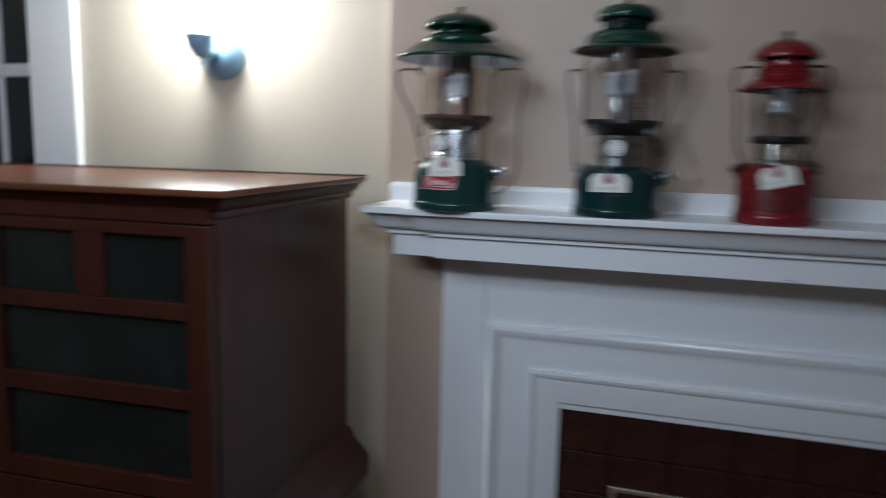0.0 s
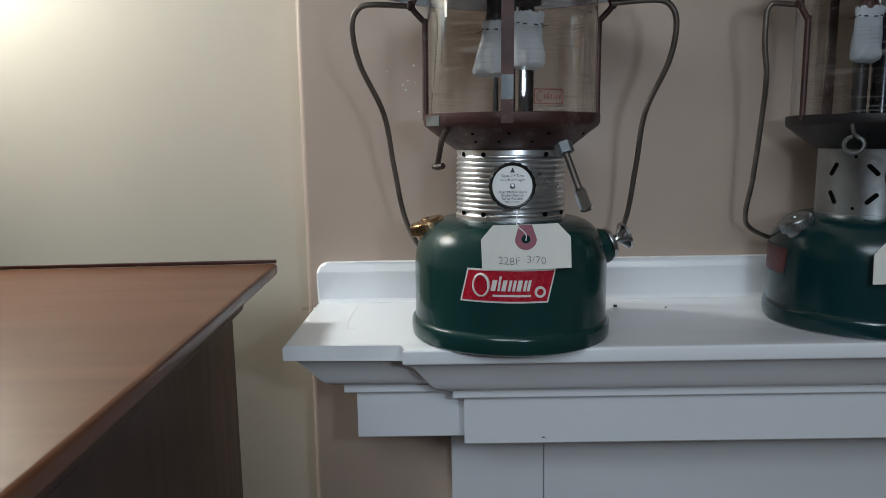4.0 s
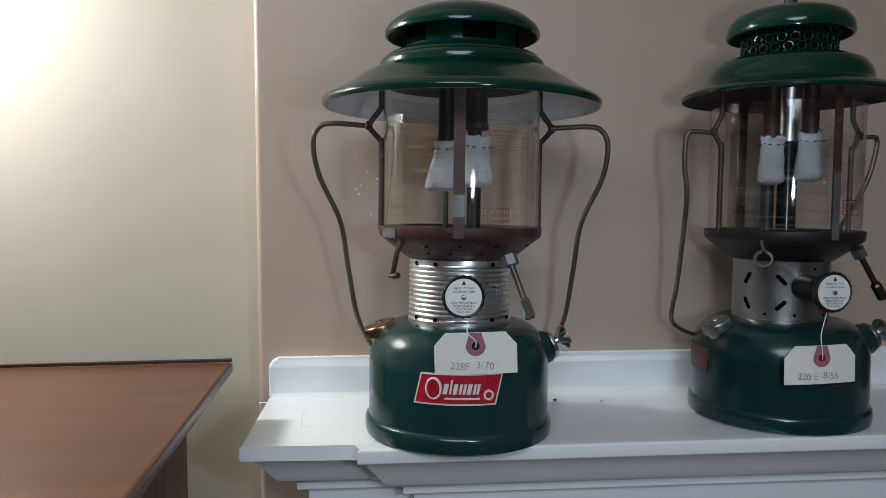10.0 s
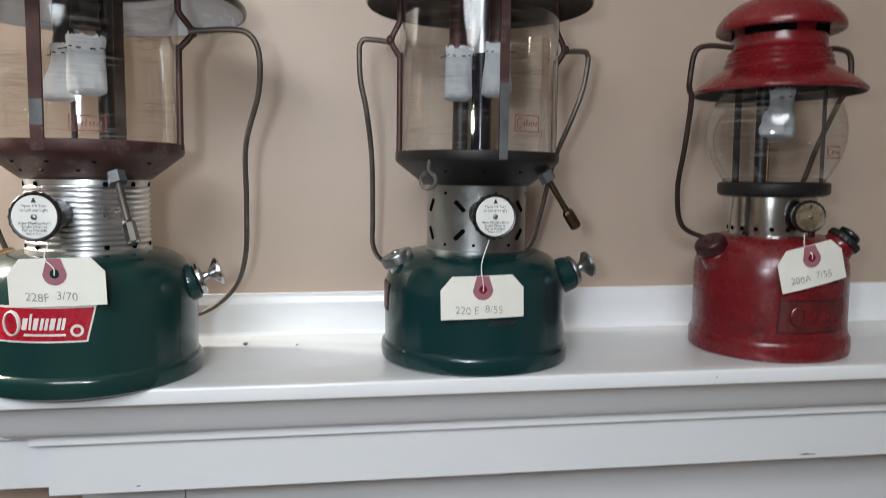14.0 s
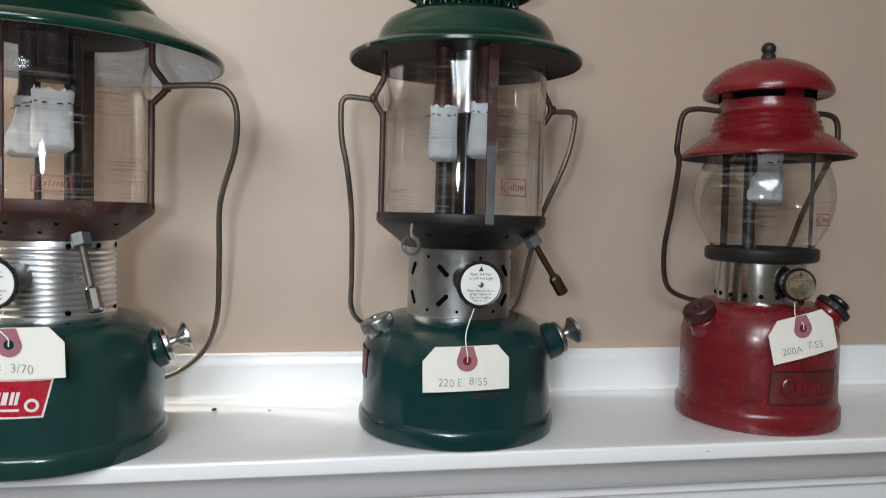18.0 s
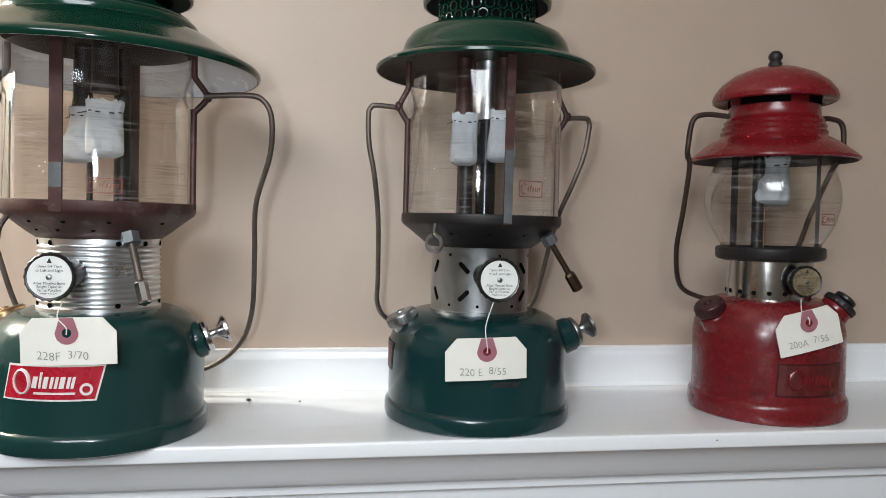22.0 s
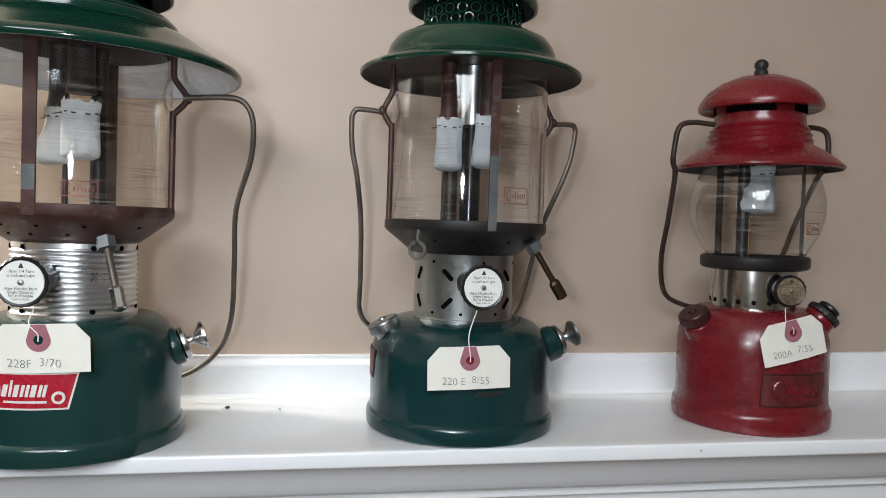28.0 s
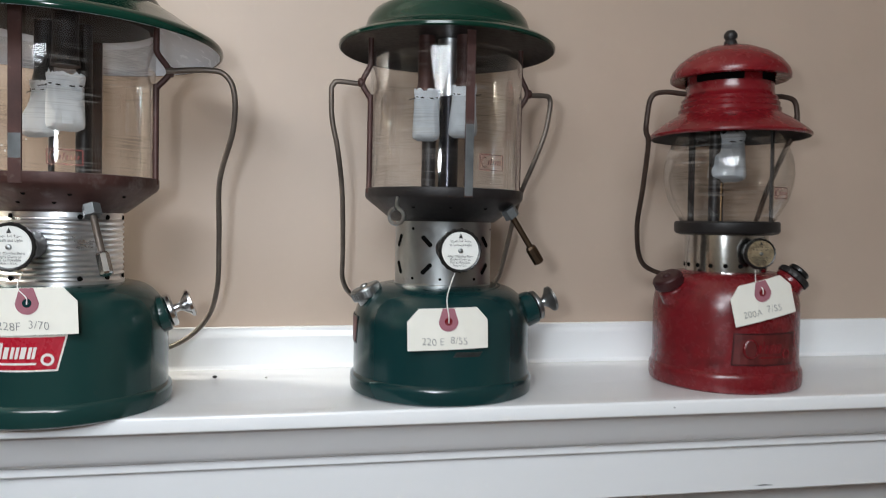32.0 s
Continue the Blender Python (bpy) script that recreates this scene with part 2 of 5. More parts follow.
def globe_glass(name, tint):
    """Clear glass with the level streaks of blown ware, in patches: a clear pane whose gloss grows towards its edges."""
    m = bpy.data.materials.new(name)
    m.use_nodes = True
    n, l = m.node_tree.nodes, m.node_tree.links
    out = n["Material Output"]
    n.remove(n["Principled BSDF"])
    clear, gloss, mix, edge = (n.new("ShaderNodeBsdf" + "Transparent"), n.new("ShaderNodeBsdf" + "Glossy"), n.new("ShaderNodeMixShader"), n.new("ShaderNodeLayerWeight"))
    curve = n.new("ShaderNodeMath")
    curve.operation, curve.inputs[1].default_value = "POWER", 2.6
    grow = n.new("ShaderNodeMapRange")
    grow.inputs[3].default_value, grow.inputs[4].default_value = 0.06, 0.85
    gloss.inputs["Roughness"].default_value = 0.035
    edge.inputs[0].default_value = 0.5
    where, bump = n.new("ShaderNodeTexCoord"), n.new("ShaderNodeBump")

    def noisy(scale, detail):
        stretch, made = n.new("ShaderNodeMapping"), n.new("ShaderNodeTexNoise")
        stretch.inputs["Scale"].default_value = scale
        made.inputs["Scale"].default_value, made.inputs["Detail"].default_value = 1.0, detail
        l.new(where.outputs["Object"], stretch.inputs[0])
        l.new(stretch.outputs[0], made.inputs["Vector"])
        return made.outputs["Fac"]

    def ramp(fac, *four):
        r = n.new("ShaderNodeMapRange")
        for k, v in enumerate(four):
            r.inputs[k + 1].default_value = v
        l.new(fac, r.inputs[0])
        return r.outputs[0]

    fine, patches = noisy((16, 16, 620), 2.5), noisy((22, 22, 30), 1.0)
    bump.inputs["Strength"].default_value, bump.inputs["Distance"].default_value = 0.06, 0.0006
    where_streaked = ramp(patches, 0.42, 0.62, 0.15, 1.0)
    veil, second, smoke = n.new("ShaderNodeBsdf" + "Diffuse"), n.new("ShaderNodeMixShader"), n.new("ShaderNodeMix")
    veil.inputs[0].default_value = (0.62, 0.57, 0.52, 1)
    light, dark = n.new("ShaderNodeMath"), n.new("ShaderNodeMath")
    light.operation = dark.operation = "MULTIPLY"
    l.new(ramp(fine, 0.56, 0.64, 0.0, 0.17), light.inputs[0])
    l.new(ramp(fine, 0.36, 0.44, 0.75, 0.0), dark.inputs[0])
    for node in (light, dark):
        l.new(where_streaked, node.inputs[1])
    smoke.data_type = "RGBA"
    smoke.inputs[6].default_value, smoke.inputs[7].default_value = (*tint, 1), (*(c * 0.72 for c in tint), 1)
    for a, b in ((fine, bump.inputs["Height"]), (bump.outputs[0], gloss.inputs["Normal"]), (dark.outputs[0], smoke.inputs[0]), (smoke.outputs[2], clear.inputs[0]),
                 (light.outputs[0], second.inputs[0]), (clear.outputs[0], second.inputs[1]), (veil.outputs[0], second.inputs[2]),
                 (edge.outputs["Facing"], curve.inputs[0]), (curve.outputs[0], grow.inputs[0]), (grow.outputs[0], mix.inputs[0]), (second.outputs[0], mix.inputs[1]), (gloss.outputs[0], mix.inputs[2]), (mix.outputs[0], out.inputs["Surface"])):
        l.new(a, b)
    return m


def glowing(name, colour, strength):
    m = bpy.data.materials.new(name)
    m.use_nodes = True
    b = m.node_tree.nodes["Principled BSDF"]
    b.inputs["Base Color"].default_value = (*colour, 1)
    b.inputs["Emission Color"].default_value = (*colour, 1)
    b.inputs["Emission Strength"].default_value = strength
    return m


GLASS_RED.node_tree.nodes["Principled BSDF"].inputs["Alpha"].default_value = 0.42
SILK, SILK_WHITE, GLASS, GLASS_CLEAR = silk("sheer_mantle_silk", 0.20, 0.70), silk("white_mantle_silk", 0.0, 0.90), globe_glass("smoky_globe_glass", (0.930, 0.905, 0.875)), globe_glass("clear_globe_glass", (0.985, 0.978, 0.965))
SHADE_GLASS = glowing("lit_opal_glass", (1.0, 0.9, 0.74), 9.0)


# ---- tools for meshes ----
def part(name, bm, mat, parent=None, label="", smooth=False):
    """Links a bmesh as one mesh object, under a thing or a part."""
    bmesh.ops.recalc_face_normals(bm, faces=bm.faces)
    data = bpy.data.meshes.new(name)
    bm.to_mesh(data)
    bm.free()
    data.materials.append(mat)
    if smooth:
        data.polygons.foreach_set("use_smooth", [True] * len(data.polygons))
        data.set_sharp_from_angle(angle=radians(38))
    ob = new(name, data)
    ob.parent = parent
    return tagged(ob, label)


def thing(name, m, label, category, group="", kind=""):
    """An Empty at a thing's base."""
    ob = new(name)
    ob.empty_display_size = 0.02
    ob.matrix_world = m
    return tagged(ob, label, category, group, kind)


def box(x0, x1, y0, y1, z0, z1, bevel=0.0, segments=2, bm=None):
    bm = bm or bmesh.new()
    made = bmesh.ops.create_cube(bm, size=1.0)["verts"]
    for v in made:
        v.co = Vector(((x0 + x1) / 2 + v.co.x * (x1 - x0), (y0 + y1) / 2 + v.co.y * (y1 - y0), (z0 + z1) / 2 + v.co.z * (z1 - z0)))
    if bevel:
        bmesh.ops.bevel(bm, geom=list({e for v in made for e in v.link_edges}), offset=bevel, segments=segments, affect="EDGES", profile=0.5)
    return bm


def lathe(profile, steps=64, bm=None, closed=False, turn=None):
    """Turns a list of (radius, height) round the z axis; turn moves the result."""
    bm = bm or bmesh.new()
    rings = []
    for r, z in profile:
        if r < 1e-5:
            rings.append([bm.verts.new((0, 0, z))])
        else:
            rings.append([bm.verts.new((r * math.cos(2 * math.pi * i / steps), r * math.sin(2 * math.pi * i / steps), z)) for i in range(steps)])
    pairs = list(zip(rings, rings[1:])) + ([(rings[-1], rings[0])] if closed else [])
    for a, b in pairs:
        for i in range(steps):
            j = (i + 1) % steps
            q = [a[i % len(a)], a[j % len(a)], b[j % len(b)], b[i % len(b)]]
            q = list(dict.fromkeys(q))
            if len(q) > 2:
                bm.faces.new(q)
    if turn:
        for ring in rings:
            for v in ring:
                v.co = turn @ v.co
    return bm


def rounded(points, size=0.3, steps=4):
    """A profile with its corners cut round (quadratic curves), for lathe()."""
    out = [Vector(points[0])]
    for a, b, c in zip(points, points[1:], points[2:]):
        a, b, c = Vector(a), Vector(b), Vector(c)
        p, q = b.lerp(a, size), b.lerp(c, size)
        for k in range(steps + 1):
            t = k / steps
            out.append(p.lerp(b, t).lerp(b.lerp(q, t), t))
    out.append(Vector(points[-1]))
    return [tuple(v) for v in out]


def spline(points, steps=6):
    """A Catmull-Rom curve through the points."""
    p = [Vector(v) for v in points]
    p = [2 * p[0] - p[1]] + p + [2 * p[-1] - p[-2]]
    out = []
    for a, b, c, d in zip(p, p[1:], p[2:], p[3:]):
        for k in range(steps):
            t = k / steps
            out.append(0.5 * ((2 * b) + (c - a) * t + (2 * a - 5 * b + 4 * c - d) * t * t + (3 * b - a - 3 * c + d) * t ** 3))
    return out + [p[-2]]


def tube(points, r, sides=10, bm=None, flat=1.0):
    """A rod along the points; flat squeezes it across."""
    bm = bm or bmesh.new()
    p = [Vector(v) for v in points]
    side, rings = None, []
    for i, v in enumerate(p):
        way = (p[min(i + 1, len(p) - 1)] - p[max(i - 1, 0)]).normalized()
        side = (side - way * side.dot(way)).normalized() if side else way.orthogonal().normalized()
        other = way.cross(side)
        rings.append([bm.verts.new(v + r * (math.cos(2 * math.pi * k / sides) * side + flat * math.sin(2 * math.pi * k / sides) * other)) for k in range(sides)])
    for a, b in zip(rings, rings[1:]):
        for k in range(sides):
            bm.faces.new((a[k], a[(k + 1) % sides], b[(k + 1) % sides], b[k]))
    bm.faces.new(rings[0])
    bm.faces.new(rings[-1][::-1])
    return bm


def swept(path, profile):
    """A moulding: a closed profile of (out, z) carried along an open path of (x, y), mitred at its corners; out is to the right of the way."""
    bm = bmesh.new()
    p = [Vector(v) for v in path]
    rings = []
    for i, v in enumerate(p):
        ways = [(b - a).normalized() for a, b in zip(p, p[1:])][max(i - 1, 0):i + 1]
        rights = [Vector((w.y, -w.x)) for w in ways]
        mitre = sum(rights, Vector((0, 0))).normalized()
        mitre /= mitre.dot(rights[0])
        rings.append([bm.verts.new((v.x + mitre.x * o, v.y + mitre.y * o, z)) for o, z in profile])
    for a, b in zip(rings, rings[1:]):
        for k in range(len(profile)):
            j = (k + 1) % len(profile)
            bm.faces.new((a[k], a[j], b[j], b[k]))
    bm.faces.new(rings[0])
    bm.faces.new(rings[-1][::-1])
    return bm


def slab(outline, z0, z1, bevel=0.003, segments=3):
    """A flat piece with a given outline and eased edges."""
    bm = bmesh.new()
    low = [bm.verts.new((x, y, z0)) for x, y in outline]
    top = [bm.verts.new((x, y, z1)) for x, y in outline]
    bm.faces.new(low[::-1])
    bm.faces.new(top)
    for i in range(len(low)):
        j = (i + 1) % len(low)
        bm.faces.new((low[i], low[j], top[j], top[i]))
    if bevel:
        flat = [e for e in bm.edges if abs(e.verts[0].co.z - e.verts[1].co.z) < 1e-6]
        bmesh.ops.bevel(bm, geom=flat, offset=bevel, segments=segments, affect="EDGES", profile=0.5)
    return bm


def lettering(text, size, mat, parent, m, name="writing", wobble=0.0, thin=0.0):
    """Flat letters in the built-in font, as a mesh, laid with m: x along the line, y up."""
    curve = bpy.data.curves.new("letters", "FONT")
    curve.body, curve.size, curve.align_x, curve.align_y, curve.resolution_u = text, size, "CENTER", "CENTER", 3
    curve.offset = thin
    ob = new("letters", curve)
    bpy.context.view_layer.update()
    data = bpy.data.meshes.new_from_object(ob.evaluated_get(bpy.context.evaluated_depsgraph_get()))
    bpy.data.objects.remove(ob)
    for v in data.vertices:
        v.co = m @ Vector((v.co.x, v.co.y + wobble * math.sin(v.co.x / size * 2.3), v.co.z))
    data.materials.clear()
    data.materials.append(mat)
    made = new(name, data)
    made.parent = parent
    return made


def facing(centre, way, up=(0, 0, 1)):
    """A set of axes at centre whose z points along way and whose y leans up."""
    z = Vector(way).normalized()
    x = Vector(up).cross(z).normalized()
    y = z.cross(x)
    return Matrix.Translation(centre) @ Matrix((x, y, z)).transposed().to_4x4()


# ---- the room ----
WALL_Y, ALCOVE_Y, CORNER_L, CORNER_R = 1.4855, 1.535, -0.493, 1.208
WEST, EAST, SOUTH, HIGH = -2.6, 2.4, -2.8, 2.45


def structure(name, bm, mat, label, smooth=False, category="wall"):
    return tagged(part(name, bm, mat, None, label, smooth), label, category, "", "structure")


structure("floor", box(WEST, EAST, SOUTH, 2.1, -0.05, 0.0), FLOORING, "dark brown wooden floor of the room", category="floor")
structure("ceiling", box(WEST, EAST, SOUTH, 2.1, HIGH, HIGH + 0.1), CEILING, "plain off-white painted ceiling", category="ceiling")
structure("wall_south", box(WEST, EAST, SOUTH - 0.1, SOUTH, 0, HIGH), CEILING, "plain off-white painted wall")
structure("wall_west", box(WEST - 0.1, WEST, SOUTH, 2.1, 0, HIGH), WALL_PALE, "plain cream painted wall")
structure("wall_east", box(EAST, EAST + 0.1, SOUTH, 2.1, 0, HIGH), CEILING, "plain off-white painted wall")
# the chimney breast, its arrises rounded
breast = bmesh.new()
R0 = 0.006
turned = [(CORNER_L, 1.75)] + [(CORNER_L + R0 - R0 * math.cos(a), WALL_Y + R0 - R0 * math.sin(a)) for a in np.linspace(0, math.pi / 2, 7)]
turned += [(CORNER_R - R0 + R0 * math.sin(a), WALL_Y + R0 - R0 * math.cos(a)) for a in np.linspace(0, math.pi / 2, 7)] + [(CORNER_R, 1.75)]
FB_L, FB_R, FB_TOP = 0.03, 0.69, 0.63      # the firebox
low = [breast.verts.new((x, y, 0.0)) for x, y in turned]
top = [breast.verts.new((x, y, HIGH)) for x, y in turned]
for i in range(len(turned) - 1):
    if i != 7:
        breast.faces.new((low[i], low[i + 1], top[i + 1], top[i]))
x0, x1 = turned[7][0], turned[8][0]
for a, b, c, d in ((x0, FB_L, 0, HIGH), (FB_R, x1, 0, HIGH), (FB_L, FB_R, FB_TOP, HIGH)):
    breast.faces.new([breast.verts.new(v) for v in ((a, WALL_Y, c), (b, WALL_Y, c), (b, WALL_Y, d), (a, WALL_Y, d))])
bmesh.ops.remove_doubles(breast, verts=breast.verts, dist=1e-5)
structure("wall_chimney", breast, WALL, "tan painted chimney breast above and beside the mantel", True)
wl = box(WEST, -2.30, ALCOVE_Y, ALCOVE_Y + 0.15, 0, HIGH)
box(-1.50, CORNER_L + 0.02, ALCOVE_Y, ALCOVE_Y + 0.15, 0, HIGH, bm=wl)
box(-2.30, -1.50, ALCOVE_Y, ALCOVE_Y + 0.15, 2.15, HIGH, bm=wl)
box(-2.30, -1.50, ALCOVE_Y, ALCOVE_Y + 0.15, 0, 0.85, bm=wl)
structure("wall_alcove", wl, WALL_PALE, "cream painted alcove wall lit by the wall lamp")
structure("wall_alcove_far", box(CORNER_R - 0.02, EAST, ALCOVE_Y, ALCOVE_Y + 0.15, 0, HIGH), WALL, "tan painted alcove wall past the mantel")
fb = bmesh.new()
for a in ((FB_L - 0.02, FB_L, 1.50, 1.95, 0.0, FB_TOP), (FB_R, FB_R + 0.02, 1.50, 1.95, 0.0, FB_TOP), (FB_L - 0.02, FB_R + 0.02, 1.95, 1.97, 0.0, FB_TOP),
          (FB_L - 0.02, FB_R + 0.02, 1.50, 1.97, FB_TOP, FB_TOP + 0.02)):
    box(*a, bm=fb)
structure("firebox", fb, SOOT, "sooty dark firebox behind the surround", category="fireplace")

# the window in the alcove wall: casing, sash and dark panes
win = thing("window_1", Matrix.Translation((-1.9, ALCOVE_Y, 1.5)), "white painted window with dark panes at night", "window", kind="structure")
for n, b in (("casing", (0.400, 0.545, -0.022, 0.0, -0.62, 0.62)), ("casing", (-0.545, -0.400, -0.022, 0.0, -0.62, 0.62)),
             ("head_casing", (-0.56, 0.56, -0.026, 0.0, 0.62, 0.74)), ("window_sill", (-0.58, 0.58, -0.05, 0.0, -0.66, -0.622)),
             ("stile", (0.355, 0.400, 0.03, 0.06, -0.62, 0.62)), ("stile", (-0.400, -0.355, 0.03, 0.06, -0.62, 0.62)),
             ("rail", (-0.355, 0.355, 0.032, 0.058, -0.012, 0.022))):
    part(n, box(*b, bevel=0.003), WHITE, win)
PANES = 6
for k in range(PANES):
    a = -0.355 + k * 0.71 / PANES
    b = a + 0.71 / PANES
    for c, d in ((-0.62, -0.0125), (0.0225, 0.62)):
        part("pane", box(a + 0.009, b - 0.009, 0.044, 0.048, c, d), NIGHT, win, "dark window pane")
        if k:
            part("muntin", box(a - 0.0095, a + 0.0095, 0.036, 0.056, c, d, 0.002), WHITE, win)

# ---- the mantelpiece ----
MID = (CORNER_L + CORNER_R) / 2
mantel = thing("fireplace_mantel", Matrix.Translation((0, 0, 0)), "white gloss painted wooden fireplace mantel with stepped mouldings", "mantelpiece", kind="structure")


def mirrored(path):
    return path + [(2 * MID - x, y) for x, y in path[::-1]]


XL, XN, YA, YB = -0.4815, -0.3856, 1.318, 1.302
left = [(XL, WALL_Y - 0.001), (XL, YA), (XN, YA), (XN, YB)]
part("shelf_board", slab(mirrored(left), SHELF - 0.0125, SHELF, 0.0022), WHITE, mantel, "", True)
# splash board along the wall, its upper corners rounded
sp, rr = [], 0.011
for sx, start in ((XL, 0), (2 * MID - XL, 1)):
    arc = [(sx + (1 if start == 0 else -1) * (rr - rr * math.cos(a)), SHELF + 0.0405 - rr + rr * math.sin(a)) for a in np.linspace(0, math.pi / 2, 6)]
    sp += [(sx, SHELF + 0.0003)] + arc if start == 0 else arc[::-1] + [(sx, SHELF + 0.0003)]
splash = bmesh.new()
front = [splash.verts.new((x, 1.4765, z)) for x, z in sp]
back = [splash.verts.new((x, WALL_Y - 0.0005, z)) for x, z in sp]
splash.faces.new(front)
splash.faces.new(back[::-1])
for i in range(len(sp)):
    j = (i + 1) % len(sp)
    splash.faces.new((front[i], back[i], back[j], front[j]))
bmesh.ops.bevel(splash, geom=[e for e in splash.edges if all(v in front for v in e.verts) and max(v.co.z for v in e.verts) > SHELF + 0.01], offset=0.003, segments=3, affect="EDGES", profile=0.5)
part("splash_board", splash, WHITE, mantel, "", True)
part("caulk_bead", swept([(XL + 0.003, 1.4766), (2 * MID - XL - 0.003, 1.4766)], [(0, SHELF + 0.0001), (0.0032, SHELF + 0.0001), (0.0016, SHELF + 0.0009), (0.0006, SHELF + 0.0024), (0, SHELF + 0.0040)]), WHITE, mantel, "", True)
line = [(-0.432, WALL_Y - 0.001), (-0.432, 1.3784), (-0.338, 1.3784), (-0.338, 1.3603)]
crown = [(0.0, 1.1612), (0.012, 1.1612), (0.0165, 1.1618), (0.021, 1.1640), (0.0248, 1.1672), (0.0285, 1.1720), (0.0345, 1.1810), (0.0410, 1.1895), (0.0460, 1.1962), (0.0, 1.1962)]
part("crown_moulding", swept(mirrored(line), crown), WHITE, mantel, "", True)
part("bead_moulding", swept(mirrored(line), [(0.0, 1.1520), (0.0085, 1.1520), (0.0095, 1.1530), (0.0095, 1.1590), (0.0085, 1.1605), (0.0, 1.1605)]), WHITE, mantel)
part("frieze_board", swept(mirrored(line), [(-0.018, 1.1075), (-0.001, 1.1075), (0.0, 1.1085), (0.0, 1.1515), (-0.018, 1.1515)]), WHITE, mantel)
part("soffit_board", slab(mirrored([(-0.428, WALL_Y - 0.002), (-0.428, 1.384), (-0.334, 1.384), (-0.334, 1.366)]), 1.1115, 1.118, 0), WHITE, mantel)
FACE = 1.462
for a, b in ((-0.350, -0.2568), (2 * MID + 0.2568, 2 * MID + 0.350)):
    part("leg_board", box(a, b, FACE, WALL_Y - 0.001, 0.0, 1.1110, 0.0015), WHITE, mantel)
part("neck_moulding", swept([(-0.353, WALL_Y - 0.001), (-0.353, FACE - 0.002), (2 * MID + 0.353, FACE - 0.002), (2 * MID + 0.353, WALL_Y - 0.001)],
                            [(0, 1.1040), (0.006, 1.1040), (0.009, 1.1105), (0, 1.1105)]), WHITE, mantel)
OPEN_L, OPEN_TOP = -0.1025, 0.793
part("field_board", box(-0.2562, 2 * MID + 0.2562, FACE + 0.001, WALL_Y - 0.001, OPEN_TOP, 1.1110, 0.001), WHITE, mantel)
for s in (1, -1):
    a, b = sorted((MID + s * (-0.2562 - MID), MID + s * (OPEN_L - MID)))
    part("stile_board", box(a, b, FACE + 0.001, WALL_Y - 0.001, 0.0, OPEN_TOP, 0.001), WHITE, mantel)


def casing(name, x, z, profile):
    """A moulding round the opening; profile: (inward, proud of the face)."""
    path = [(x, 0.0), (x, z), (2 * MID - x, z), (2 * MID - x, 0.0)]
    bm = swept(path, profile)
    for v in bm.verts:
        v.co = Vector((v.co.x, FACE - v.co.z, v.co.y))
    return part(name, bm, WHITE, mantel, "", True)


casing("outer_casing", -0.246, 0.963, [(0, -0.001), (0, 0.010), (0.004, 0.016), (0.010, 0.018), (0.018, 0.015), (0.024, 0.008), (0.030, 0.0055), (0.034, 0.0055), (0.034, -0.001)])
casing("middle_casing", -0.212, 0.929, [(0, -0.001), (0, 0.0045), (0.055, 0.0045), (0.055, -0.001)])
casing("inner_casing", -0.157, 0.874, [(0, -0.001), (0, 0.012), (0.006, 0.015), (0.012, 0.013), (0.018, 0.0065), (0.064, 0.0055), (0.0675, 0.003), (0.0675, -0.001)])

# dark tiles of the surround, between the casing and the firebox
surround = thing("fireplace_surround", Matrix.Translation((MID, 1.478, 0)), "dark brown glazed tile surround with a pale metal edge", "fireplace", kind="structure")
gb = bmesh.new()
for a in ((OPEN_L - 0.01, FB_L, 0.0, OPEN_TOP + 0.01), (FB_R, 2 * MID - OPEN_L + 0.01, 0.0, OPEN_TOP + 0.01), (FB_L, FB_R, FB_TOP, OPEN_TOP + 0.01)):
    box(a[0] - MID, a[1] - MID, 0.0, 0.0065, a[2], a[3], bm=gb)
part("grout_bed", gb, GROUT, surround)
for name, b in (("metal_edge", (FB_L - 0.012, FB_R + 0.012, -0.012, 0.006, FB_TOP - 0.002, FB_TOP + 0.008)), ("metal_edge", (FB_L - 0.010, FB_L, -0.012, 0.006, 0.0, FB_TOP - 0.0021)),
                ("metal_edge", (FB_R, FB_R + 0.010, -0.012, 0.006, 0.0, FB_TOP - 0.0021))):
    part(name, box(b[0] - MID, b[1] - MID, *b[2:], bevel=0.002), BRASS_EDGE, surround)

# ---- the cabinet in the alcove ----
W, DEEP, TOPZ = 1.35, 0.538, 1.2625
cab = thing("wooden_cabinet", Matrix.Translation((-0.502, 1.400, 0)) @ pose(0, 0, 0, 0, 0, 2.2), "cherry-stained wooden cabinet with dark glazed doors and moulded top", "cabinet")
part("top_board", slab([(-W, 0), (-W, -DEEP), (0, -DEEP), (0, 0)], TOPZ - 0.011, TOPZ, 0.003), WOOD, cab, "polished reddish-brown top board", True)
part("back_edge", box(-W, 0, -0.0035, 0.0, TOPZ + 0.0002, TOPZ + 0.0035, 0.0008), WOOD_SHADED, cab, "thin dark back edge")
edge = [(0, -0.045), (0.006, -0.045), (0.010, -0.0405), (0.0105, -0.034), (0.0155, -0.030), (0.021, -0.0265), (0.026, -0.0205), (0.030, -0.0155), (0.036, -0.0113), (0, -0.0113)]
part("top_moulding", swept([(-W + 0.042, 0), (-W + 0.042, -DEEP + 0.042), (-0.042, -DEEP + 0.042), (-0.042, 0)], [(o, TOPZ + z) for o, z in edge]), WOOD_SHADED, cab, "", True)
